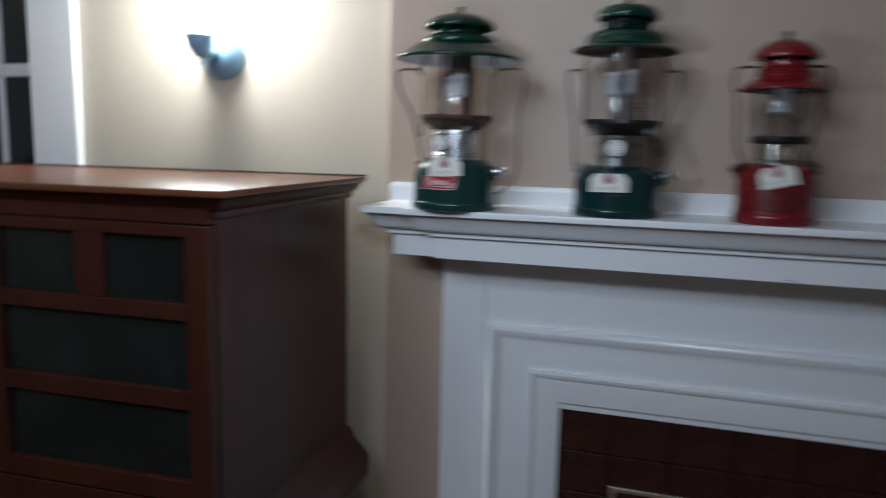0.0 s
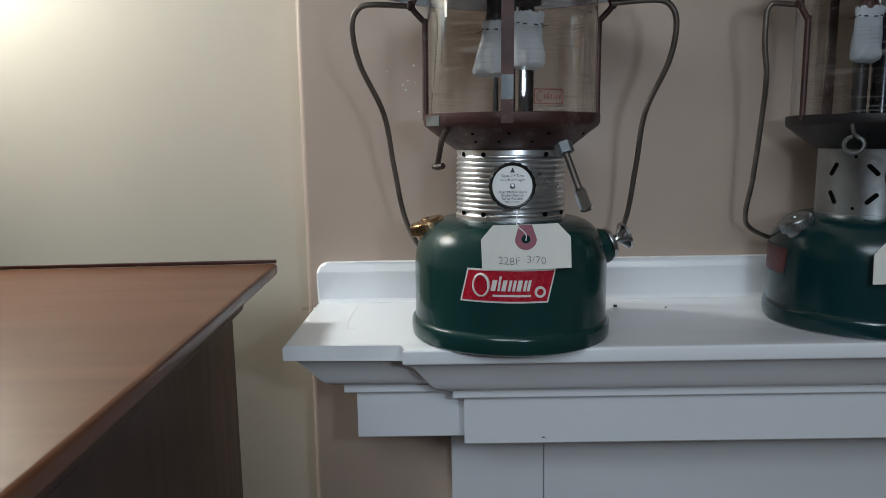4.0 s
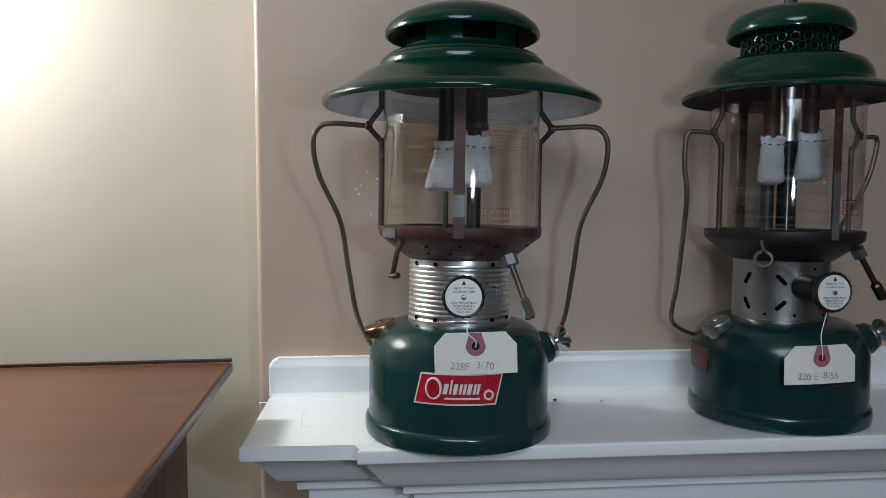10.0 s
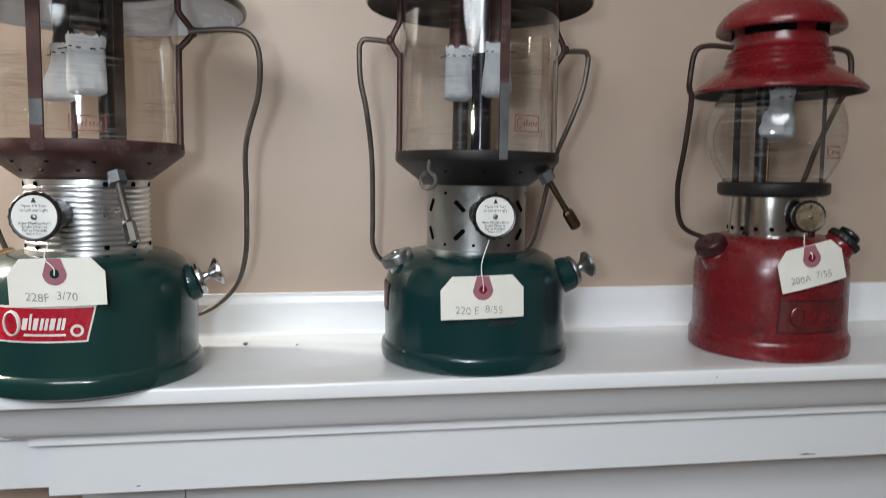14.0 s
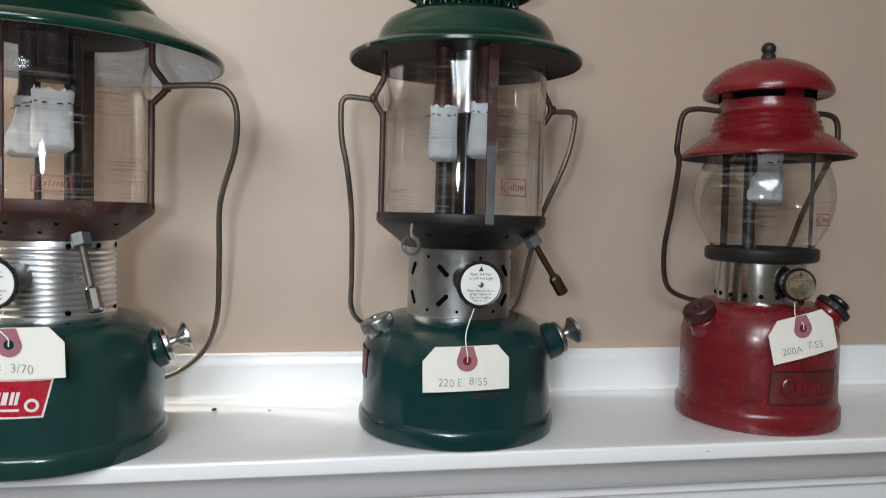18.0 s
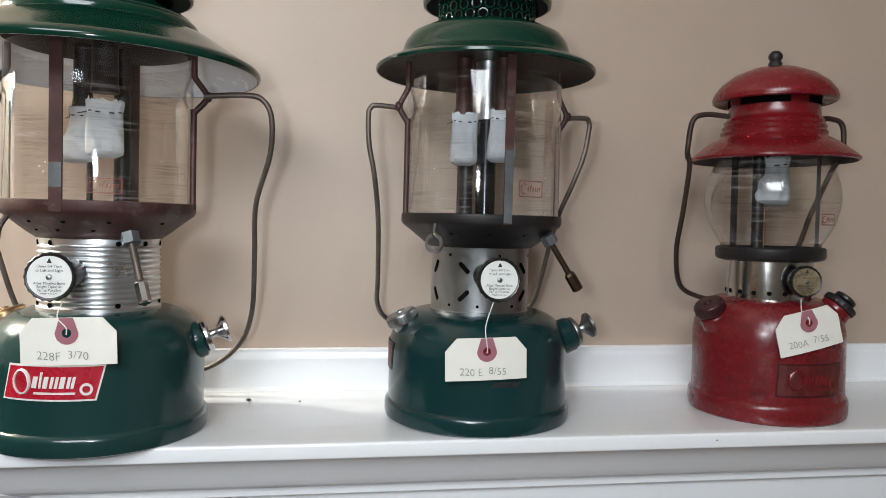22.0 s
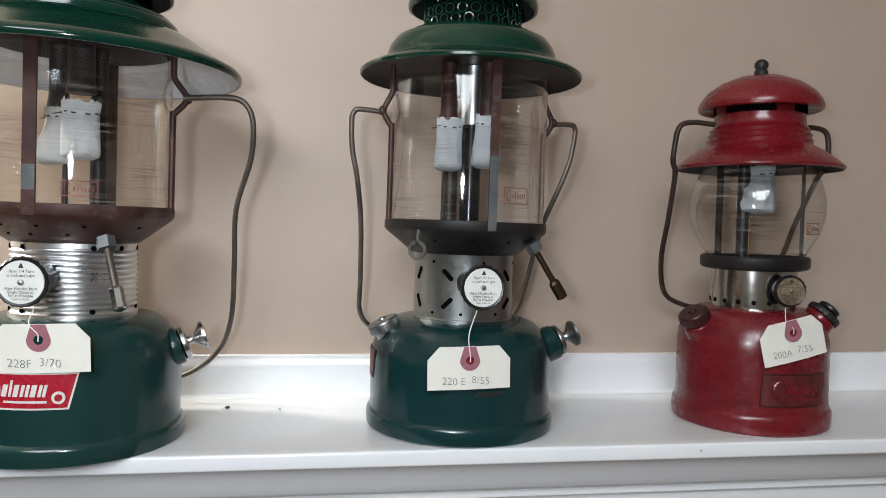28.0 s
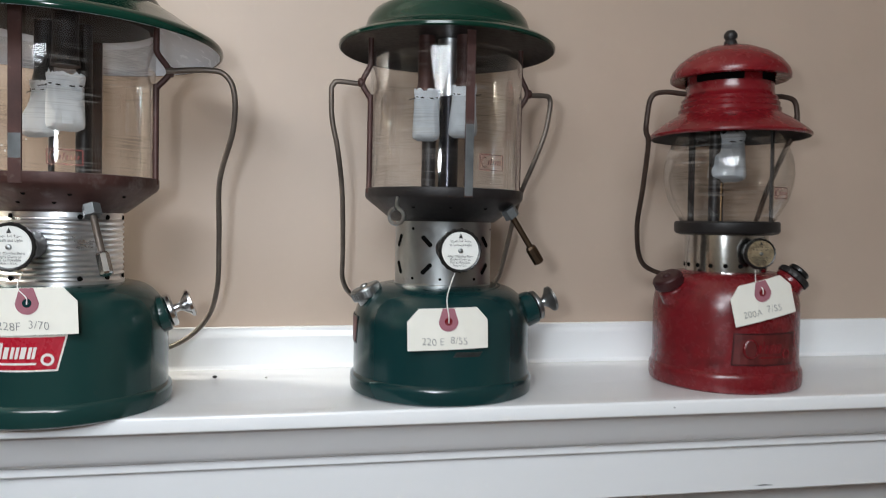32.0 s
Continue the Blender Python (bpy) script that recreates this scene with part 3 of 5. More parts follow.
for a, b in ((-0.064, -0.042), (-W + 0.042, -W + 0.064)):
    part("side_panel", box(a, b, -DEEP + 0.045, 0, 0.06, TOPZ - 0.0118, 0.001), WOOD_SHADED, cab)
part("back_panel", box(-W + 0.064, -0.064, -0.012, 0, 0.06, TOPZ - 0.0118), WOOD_SHADED, cab)
part("bottom_board", box(-W + 0.064, -0.064, -DEEP + 0.06, -0.012, 0.06, 0.085), WOOD_SHADED, cab)
part("base_moulding", swept([(-W + 0.042, 0), (-W + 0.042, -DEEP + 0.045), (-0.042, -DEEP + 0.045), (-0.042, 0)], [(0, 0.0), (0.025, 0.0), (0.025, 0.085), (0.014, 0.10), (0, 0.11)]), WOOD_SHADED, cab, "", True)
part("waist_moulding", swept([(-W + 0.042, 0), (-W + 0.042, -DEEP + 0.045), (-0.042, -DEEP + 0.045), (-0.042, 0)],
                             [(0, 0.61), (0.050, 0.61), (0.052, 0.655), (0.040, 0.672), (0.018, 0.692), (0.010, 0.712), (0, 0.718)]), WOOD_SHADED, cab, "", True)
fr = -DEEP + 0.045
part("top_rail", box(-W + 0.042, -0.042, fr - 0.0205, fr - 0.0005, TOPZ - 0.052, TOPZ - 0.0118, 0.0015), WOOD_SHADED, cab)
part("waist_rail", box(-W + 0.042, -0.042, fr - 0.0205, fr - 0.0005, 0.720, 0.775, 0.0015), WOOD_SHADED, cab)
part("lower_board", box(-W + 0.064, -0.064, fr + 0.001, fr + 0.02, 0.086, 0.719), WOOD_SHADED, cab)
half = (W - 0.084) / 3
for k in range(3):
    a = -0.042 - (k + 1) * half + 0.002
    b = -0.042 - k * half - 0.002
    z0, z1 = 0.778, TOPZ - 0.054
    door = part("door", box(a, a + 0.038, fr - 0.021, fr - 0.001, z0, z1, 0.002), WOOD_SHADED, cab, "cherry door frame with dark panes")
    part("stile", box(b - 0.038, b, fr - 0.021, fr - 0.001, z0, z1, 0.002), WOOD_SHADED, door)
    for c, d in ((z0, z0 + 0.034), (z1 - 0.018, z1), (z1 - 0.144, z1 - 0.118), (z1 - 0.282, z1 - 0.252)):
        part("rail", box(a + 0.038, b - 0.038, fr - 0.0205, fr - 0.002, c, d, 0.0015), WOOD_SHADED, door)
    part("muntin", box((a + b) / 2 - 0.026, (a + b) / 2 + 0.026, fr - 0.019, fr - 0.003, z1 - 0.118, z1 - 0.018, 0.0015), WOOD_SHADED, door)
    part("pane", box(a + 0.036, b - 0.036, fr - 0.010, fr - 0.007, z0 + 0.032, z1 - 0.016), PANE_DARK, door, "dark reflecting glass pane")
    part("knob", lathe(rounded([(0, 0), (0.004, 0), (0.004, 0.010), (0.010, 0.012), (0.011, 0.018), (0.006, 0.022), (0, 0.0225)]), 20,
                       turn=facing(((a + 0.018) if k % 2 == 0 else (b - 0.018), fr - 0.0205, 0.97), (0, -1, 0))), OLD_BRASS, door, "small browned brass knob", True)

# ---- the wall lamp ----
SC = Vector((-0.930, ALCOVE_Y, 1.530))
lampthing = thing("wall_lamp", Matrix.Translation(SC), "metal wall lamp, tinted blue as if backlit, with a lit glass shade", "wall lamp")
part("backplate", lathe([(0.0, 0.040), (0.012, 0.0395), (0.030, 0.035), (0.046, 0.025), (0.055, 0.012), (0.058, 0.004), (0.058, 0.0)], 40, turn=facing((0, 0, 0), (0, -1, 0))), BACKLIT_METAL, lampthing, "", True)
part("arm", tube(spline([(0, -0.035, 0.0), (0, -0.055, -0.002), (0, -0.075, 0.002), (0, -0.090, 0.012)]), 0.013, 14), BACKLIT_METAL, lampthing, "", True)
CUP = Vector((0.0, -0.092, -0.012))
part("cup", lathe([(0, -0.004), (0.008, -0.003), (0.018, 0.004), (0.026, 0.016), (0.030, 0.030), (0.031, 0.046), (0.028, 0.048), (0, 0.046)], 32, turn=Matrix.Translation(CUP)), BACKLIT_METAL, lampthing, "", True)
part("finial", lathe([(0, -0.022), (0.0035, -0.021), (0.004, -0.012), (0.0025, -0.009), (0.006, -0.006), (0.006, -0.003), (0, -0.002)], 16, turn=Matrix.Translation(CUP)), OLD_BRASS, lampthing, "", True)
part("shade", lathe([(0.026, 0.049), (0.034, 0.070), (0.052, 0.105), (0.066, 0.145), (0.070, 0.185), (0.068, 0.185), (0.050, 0.108), (0.032, 0.072), (0.024, 0.049)], 40,
                    turn=Matrix.Translation(CUP), closed=True), SHADE_GLASS, lampthing, "lit white glass bell shade", True).visible_shadow = False


# ---- lanterns ----
def az(degrees, r, z):
    """A point at an azimuth: 0 towards the room, 90 along +x."""
    a = radians(degrees)
    return Vector((r * math.sin(a), -r * math.cos(a), z))


def curved_patch(degrees, r, z0, z1, half, slant=0.0, thick=0.0004, steps=10, bm=None):
    """A thin piece laid on a cylinder, from height z0 to z1, half its angle in degrees; slant leans its ends."""
    bm = bm or bmesh.new()
    grid = []
    for i in range(steps + 1):
        row = []
        for j, z in enumerate((z0, z1)):
            a = degrees - half + 2 * half * i / steps + (slant if j else -slant)
            row += [bm.verts.new(az(a, r, z)), bm.verts.new(az(a, r + thick, z))]
        grid.append(row)
    for p, q in zip(grid, grid[1:]):
        for a, b in ((1, 3), (3, 2), (2, 0), (0, 1)):
            bm.faces.new((p[a], q[a], q[b], p[b]))
    for p in (grid[0], grid[-1]):
        bm.faces.new((p[0], p[1], p[3], p[2]))
    return bm


def holes(parent, name, ring, r, z, size, length=0.0, lean=0.0):
    """Dark punched holes, each a plug that stands a hair proud. length: a slot."""
    for a in ring:
        bm = bmesh.new()
        m = facing(az(a, r, z), az(a, 1, 0)) @ pose(0, 0, 0, 0, 0, lean)
        n = 12
        rim = [(math.cos(2 * math.pi * (k + 0.5) / n) * size, math.sin(2 * math.pi * (k + 0.5) / n) * size) for k in range(n)]
        loop, core = ([bm.verts.new(m @ Vector((x + (length if x > 0 else -length), y, d))) for x, y in rim] for d in (0.0003, -0.003))
        bm.faces.new(loop)
        for k in range(n):
            bm.faces.new((loop[k], core[k], core[(k + 1) % n], loop[(k + 1) % n]))
        part(name, bm, VOID, parent)


def control_knob(parent, centre, way, r, stem, disc_mat, aged=False):
    """The valve knob with its printed disc; stem: its length back to the collar."""
    m = facing(centre, way)
    grip = [(0, -0.009), (r * 0.80, -0.009), (r * 0.98, -0.007), (r * 1.06, -0.004), (r * 1.06, -0.001), (r * 1.0, 0.0), (r * 0.93, -0.0006), (0, -0.0006)]
    bm = lathe(grip, 60)
    for v in bm.verts:          # scalloped edge
        q = math.hypot(v.co.x, v.co.y)
        if q > r * 0.95:
            s = 1 + 0.022 * math.cos(20 * math.atan2(v.co.y, v.co.x))
            v.co.x, v.co.y = v.co.x * s, v.co.y * s
    for v in bm.verts:
        v.co = m @ v.co
    knob = part("control_knob", bm, BLACK, parent, "black knob with a printed disc", True)
    part("stem", lathe([(0, -stem), (r * 0.66, -stem), (r * 0.70, -0.016), (r * 0.78, -0.0145), (r * 0.78, -0.0085), (0, -0.0085)], 24, turn=m), BLACK if not aged else BLACKENED, knob, "", True)
    part("disc", lathe([(0, 0.0), (r * 0.9, 0.0), (r * 0.91, -0.0005)], 48, turn=m), disc_mat, knob, "white printed disc" if not aged else "aged discoloured disc")
    part("screw", lathe(rounded([(0, 0.0022), (r * 0.11, 0.002), (r * 0.12, 0.0)]), 20, turn=m), DULL_NICKEL, knob, "", True)
    lines = (("Open 1/4 Turn", 0.46), ("to Left and Light", 0.28), ("After Mantles Burn", -0.27), ("Bright Open as", -0.42), ("Far as Possible", -0.57), ("Made in U.S.A.", -0.71))
    for text, y in lines:
        lettering(text, r * (0.165 if y > -0.7 else 0.115), INK, knob, m @ Matrix.Translation((0, r * y, 0.0004)), "print")
    tri = bmesh.new()
    tri.faces.new([tri.verts.new(m @ Vector((x * r, y * r, 0.0004))) for x, y in ((-0.11, 0.60), (0.11, 0.60), (0, 0.83))])
    part("pointer", tri, INK, knob)
    return knob


def filler_cap(parent, centre, way, r, mat, label):
    m = facing(centre, way, (0, 1, 0.3))
    cap = part("filler_cap", lathe(rounded([(0, 0.0098), (r * 0.88, 0.0096), (r, 0.008), (r, 0.0), (r * 0.9, -0.0005), (r * 0.75, -0.001), (r * 0.75, -0.016), (0, -0.016)], 0.2, 3), 44, turn=m), mat, parent, label, True)
    bm = bmesh.new()
    for k in range(36):
        a = 2 * math.pi * k / 36
        p, q = (m @ Vector((r * math.cos(a), r * math.sin(a), z)) for z in (0.001, 0.0072))
        tube([p, q], 0.0004, 5, bm)
    part("knurling", bm, mat, cap)
    part("cap_screw", lathe(rounded([(0, 0.0118), (0.0035, 0.0114), (0.004, 0.0095)]), 16, turn=m), mat, cap, "", True)
    return cap


def pump_valve(parent, start, way, collar_mat, knob_mat, size=1.0, short=False):
    """The pump plunger that stands out of the fount's shoulder: a gland, a collar nut and a flared knob."""
    m = facing(start, way, (0, 1, 0.2))
    s = size
    v = part("pump", lathe(rounded([(0, -0.01), (0.0160 * s, -0.01), (0.0160 * s, 0.0165 * s), (0.0135 * s, 0.0182 * s), (0, 0.0182 * s)], 0.15, 2), 32, turn=m), collar_mat, parent, "", True)
    if not short:
        part("pump_cap", lathe(rounded([(0.0125 * s, 0.0183 * s), (0.0142 * s, 0.0190 * s), (0.0142 * s, 0.0226 * s), (0.0120 * s, 0.0240 * s), (0, 0.0245 * s)], 0.2, 2), 32, turn=m), knob_mat, v, "", True)
    if short:
        part("gland", lathe(rounded([(0, 0.0095 * s), (0.0150 * s, 0.0095 * s), (0.0150 * s, 0.0215 * s), (0.0135 * s, 0.0225 * s), (0, 0.0225 * s)], 0.15, 2), 32, turn=m), collar_mat, v, "", True)
        ring = lathe([(0.0120 * s, 0.0226 * s), (0.0156 * s, 0.0226 * s), (0.0160 * s, 0.0235 * s), (0.0160 * s, 0.0275 * s), (0.0152 * s, 0.0286 * s), (0.0120 * s, 0.0286 * s)], 48, closed=True)
        for w in ring.verts:
            q = 1 + 0.02 * math.cos(24 * math.atan2(w.co.y, w.co.x)) * (math.hypot(w.co.x, w.co.y) > 0.0154 * s)
            w.co = m @ Vector((w.co.x * q, w.co.y * q, w.co.z))
        part("pump_ring", ring, knob_mat, v, "dark knurled ring", True)
        part("plunger_knob", lathe(rounded([(0.0060 * s, 0.0226 * s), (0.0060 * s, 0.0300 * s), (0.0105 * s, 0.0310 * s), (0.0105 * s, 0.0345 * s), (0.0080 * s, 0.0360 * s), (0, 0.0358 * s)], 0.25, 3), 28, turn=m), BLACK, v, "black plunger knob", True)
        return v
    part("plunger_knob", lathe([(0.0038 * s, 0.0246 * s), (0.0038 * s, 0.0282 * s), (0.0055 * s, 0.0310 * s), (0.0090 * s, 0.0342 * s), (0.0120 * s, 0.0362 * s), (0.0122 * s, 0.0384 * s), (0.0095 * s, 0.0397 * s), (0, 0.0390 * s)], 28, turn=m), knob_mat, v, "", True)
    return v


def tip_lever(parent, start, end, mat, tip_mat):
    """The cleaning lever: a nut under the pan, a rod and a squared tip."""
    a, b = Vector(start), Vector(end)
    rod = part("lever", tube([a, a.lerp(b, 0.5), b.lerp(a, 0.12)], 0.0026, 10), mat, parent, "", True)
    w = (b - a).normalized()
    part("lever_nut", lathe([(0, -0.004), (0.0066, -0.004), (0.0066, 0.0045), (0, 0.0045)], 6, turn=facing(a + w * 0.004, w, (0, 1, 0))), GREY_STEEL, rod)
    part("lever_tip", lathe([(0, -0.015), (0.0038, -0.015), (0.0049, -0.013), (0.0049, 0.001), (0.0038, 0.002), (0, 0.002)], 8, turn=facing(b, w, (0, 1, 0))), tip_mat, rod)
    return rod


def mantle(parent, stitch, length, top, bottom, ruffle=0.010, flat=0.45, turn=0.0, lean=0.0):
    """A flat silk sock, half as wide as top at its stitches and as bottom lower down, with a gathered ruffle above; turn: degrees about z."""
    base, seed = Vector(stitch), stitch[0] * 700
    ca, sa = math.cos(radians(turn)), math.sin(radians(turn))

    def laid(a, half, thick, z):
        x, y = half * math.copysign(abs(math.cos(a)) ** 0.75, math.cos(a)), thick * math.sin(a)
        crease = noise.noise(Vector((x * 160, a * 1.3 + seed, z * 90)))
        x, y = x * (1 + 0.05 * crease) + lean * z, y * (1 + 0.35 * crease)
        return base + Vector((x * ca - y * sa, x * sa + y * ca, z))

    def skin(rows, steps=40):
        bm = bmesh.new()
        rings = [[bm.verts.new(laid(2 * math.pi * k / steps, half, thick, z + (rag * noise.noise(Vector((k * 0.9, seed, 2.0))) if rag else 0.0))) for k in range(steps)] for half, thick, z, rag in rows]
        for p, q in zip(rings, rings[1:]):
            for k in range(steps):
                bm.faces.new((p[k], p[(k + 1) % steps], q[(k + 1) % steps], q[k]))
        return bm, rings

    rows = []
    for u in np.linspace(0, 1, 15):
        swell = u * u * (3 - 2 * u)
        half = top + (bottom - top) * swell
        corner = max(0.0, (u - 0.84) / 0.16)
        half *= (1 - 0.42 * corner ** 3)
        rows.append((half, half * flat * (0.55 + 0.9 * min(1, 2.2 * u)) * math.sqrt(max(0.02, 1 - corner ** 2.5)), -length * u, 0.0))
    bm, rings = skin(rows)
    bm.faces.new(rings[-1])
    sock = part("mantle", bm, SILK, parent, "white silk mantle", True)
    bm, rings = skin([(top * 0.96, top * flat * 0.6, -0.0008, 0), (top * 1.02, top * flat * 0.9, ruffle * 0.35, 0), (top * 1.06, top * flat * 1.3, ruffle * 0.8, ruffle * 0.15), (top * 1.03, top * flat * 1.2, ruffle, ruffle * 0.45)], 44)
    part("ruffle", bm, SILK_WHITE, sock, "gathered white ruffle", True)
    bm = bmesh.new()
    for k in range(12):
        arc = np.linspace(2 * math.pi * (k + 0.15) / 12, 2 * math.pi * (k + 0.60) / 12, 3)
        tube([laid(a, top * 1.03, top * flat * 0.85, 0.0004 + 0.0005 * math.sin(2 * k)) for a in arc], 0.00055, 5, bm)
    for k in (-1, 1):
        tube([laid(0 if k > 0 else math.pi, top, 0, 0), laid(0 if k > 0 else math.pi, top * 1.42, 0, 0.0014 * k)], 0.00045, 5, bm)
    part("tie", bm, INK, sock, "dark tie string")
    return sock


def glass_mark(parent, degrees, r, z0, z1, half):
    """A faded printed mark on a globe: a thin frame with plain strokes in it."""
    h, t = z1 - z0, 0.0009
    mark = part("globe_mark", curved_patch(degrees, r, z1 - t, z1, half, 0, 0.0002), GLASS_RED, parent, "faded red print on the glass")
    part("mark_frame", curved_patch(degrees, r, z0, z0 + t, half, 0, 0.0002), GLASS_RED, mark)
    for k in (-1, 1):
        part("mark_frame", curved_patch(degrees + k * (half - 0.4), r, z0 + t, z1 - t, 0.4, 0, 0.0002, 2), GLASS_RED, mark)
    m = facing(az(degrees - half * 0.62, r + 0.0002, z0 + h * 0.5), az(degrees - half * 0.62, 1, 0))
    part("mark_hoop", tube([m @ Vector((h * 0.20 * math.cos(a), h * 0.30 * math.sin(a), 0)) for a in np.linspace(0.9, 2 * math.pi - 0.9, 16)], 0.0004, 5), GLASS_RED, mark)
    for k in range(6):
        part("mark_stroke", curved_patch(degrees + half * (-0.28 + 0.2 * k), r, z0 + h * 0.34, z0 + h * (0.62 if k != 1 else 0.75), half * 0.05, 0.3, 0.0002, 2), GLASS_RED, mark)
    return mark


def fount(parent, mat, r, side, shoulder, top, neck, flange, label):
    pr = [(0, 0.0), (r * 0.962, 0.0), (r * 0.99, 0.0015), (r, 0.0055), (r, flange * 0.70), (r * 0.994, flange * 0.84), (r * 0.978, flange * 0.94), (r * 0.964, flange * 0.98), (r * 0.962, flange * 1.10)]
    s = r * side
    pr += [(s, flange * 1.5), (s, shoulder)]
    for a in np.linspace(0.12, 1.0, 11):
        t = a * math.pi / 2
        pr.append((neck + (s - neck) * math.cos(t) ** 0.75, shoulder + (top - shoulder) * math.sin(t) ** 1.05))
    pr += [(neck - 0.004, top), (0, top)]
    return part("fount", lathe(pr, 96), mat, parent, label, True)


def post(parent, mat, degrees, r0, z0, r1, z1, wide=0.0045, thick=0.0009):
    """A flat upright of the globe's cage."""
    p = [az(degrees, r0, z0), az(degrees, (r0 + r1) / 2, (z0 + z1) / 2), az(degrees, r1, z1)]
    out, side = az(degrees, 1, 0), az(degrees + 90, 1, 0)
    bm = bmesh.new()
    rings = [[bm.verts.new(q + out * o + side * s) for o, s in ((-thick, -wide), (-thick, wide), (thick, wide), (thick, -wide))] for q in p]
    for a, b in zip(rings, rings[1:]):
        for k in range(4):
            bm.faces.new((a[k], a[(k + 1) % 4], b[(k + 1) % 4], b[k]))
    bm.faces.new(rings[0])
    bm.faces.new(rings[-1])
    return part("cage_post", bm, mat, parent)


def ear_post(parent, mat, degrees, r, z0, ear, z1, out=0.009):
    """A wire upright that bends out into an ear for the bail."""
    pts = [az(degrees, r, z0), az(degrees, r, ear - 0.016), az(degrees, r + 0.001, ear - 0.012), az(degrees, r + out, ear - 0.003), az(degrees, r + out, ear + 0.003), az(degrees, r + 0.001, ear + 0.014), az(degrees, r, ear + 0.020), az(degrees, r, z1)]
    made = part("cage_post", tube(spline(pts, 4), 0.0024, 10), mat, parent, "", True)
    part("ear_rivet", lathe(rounded([(0, 0.004), (0.0038, 0.003), (0.0042, 0.0), (0, -0.002)]), 14, turn=facing(az(degrees, r + out + 0.001, ear), az(degrees, 1, 0))), mat, made, "", True)
    return made


def bail(parent, mat, turn, half, radius=0.0023, sway=0.0, shift=0.0, right_sway=0.0):
    """The wire handle. half: points (sideways, backwards, z) of one side, from the pivot down; mirrored and joined behind; sway and shift move it sideways."""
    m = pose(0, 0, 0, 0, 0, turn)
    right = [Vector(p) for p in half]
    pts = [Vector((-p.x, p.y, p.z)) for p in right] + right[::-1]
    pts = [p + Vector((shift + (sway + (right_sway if p.x > 0 else 0.0)) * (right[0].z - p.z), 0, 0)) for p in pts]
    return part("bail", tube([m @ p for p in spline(pts, 7)], radius, 10), mat, parent, "bent wire carrying handle", True)


def burner(parent, mat, tubes, centre_top, low, gen=(0.006, 0.004)):
    """Generator and burner tubes inside the globe."""
    made = part("generator", tube([(*gen, low), (*gen, centre_top)], 0.0062, 18), BLACKENED, parent, "", True)
    for x, y, z0, z1, r in tubes:
        part("burner_tube", lathe([(0, z0), (r * 1.12, z0), (r * 1.12, z0 + 0.004), (r, z0 + 0.006), (r, z1), (0, z1)], 24, turn=Matrix.Translation((x, y, 0))), mat, made, "", True)
    part("valve_stem", tube([(-0.012, 0.010, low), (-0.012, 0.010, low + 0.052)], 0.0024, 10), BLACKENED, made, "", True)
    return made


def badge(parent, degrees, r, z0, z1, half, slant, back, ink, label):
    """A slanted shield with a rim and plain bars for its letters."""
    b = part("badge", curved_patch(degrees, r, z0, z1, half, slant, 0.0005), ink, parent, label)
    e = 0.0013
    part("badge_field", curved_patch(degrees, r + 0.0005, z0 + e, z1 - e, half - 1.0, slant * 0.92, 0.0003), back, b)
    return b


def badge_bars(parent, degrees, r, z0, z1, half, mat):
    """Plain bars and a ring where the badge bears its lettering."""
    h = z1 - z0

    def bar(at, low, high, wide, slant=0.6):
        part("badge_bar", curved_patch(degrees + half * at, r, z0 + h * low, z0 + h * high, half * wide, slant, 0.0004, 4), mat, parent)

    m = facing(az(degrees - half * 0.62, r + 0.0003, z0 + h * 0.52), az(degrees - half * 0.62, 1, 0))
    hoop = [m @ Vector((h * 0.24 * math.cos(t), h * 0.33 * math.sin(t), 0)) for t in np.linspace(0, 2 * math.pi, 20)]
    part("badge_hoop", tube(hoop, 0.0015, 6, None, 0.5), mat, parent)
    for at, high, wide in ((-0.31, 0.68, 0.055), (-0.18, 0.80, 0.026), (-0.07, 0.68, 0.050), (0.06, 0.68, 0.032), (0.16, 0.68, 0.032), (0.28, 0.68, 0.052), (0.41, 0.68, 0.032), (0.50, 0.68, 0.032)):
        bar(at, 0.36, high, wide)
    bar(0.10, 0.19, 0.25, 0.44, 0.1)
    m = facing(az(degrees + half * 0.76, r + 0.0004, z0 + h * 0.33), az(degrees + half * 0.76, 1, 0))
    part("badge_roundel", lathe([(h * 0.10, 0.0002), (h * 0.17, 0.0002), (h * 0.17, -0.0006)], 20, turn=m), mat, parent)


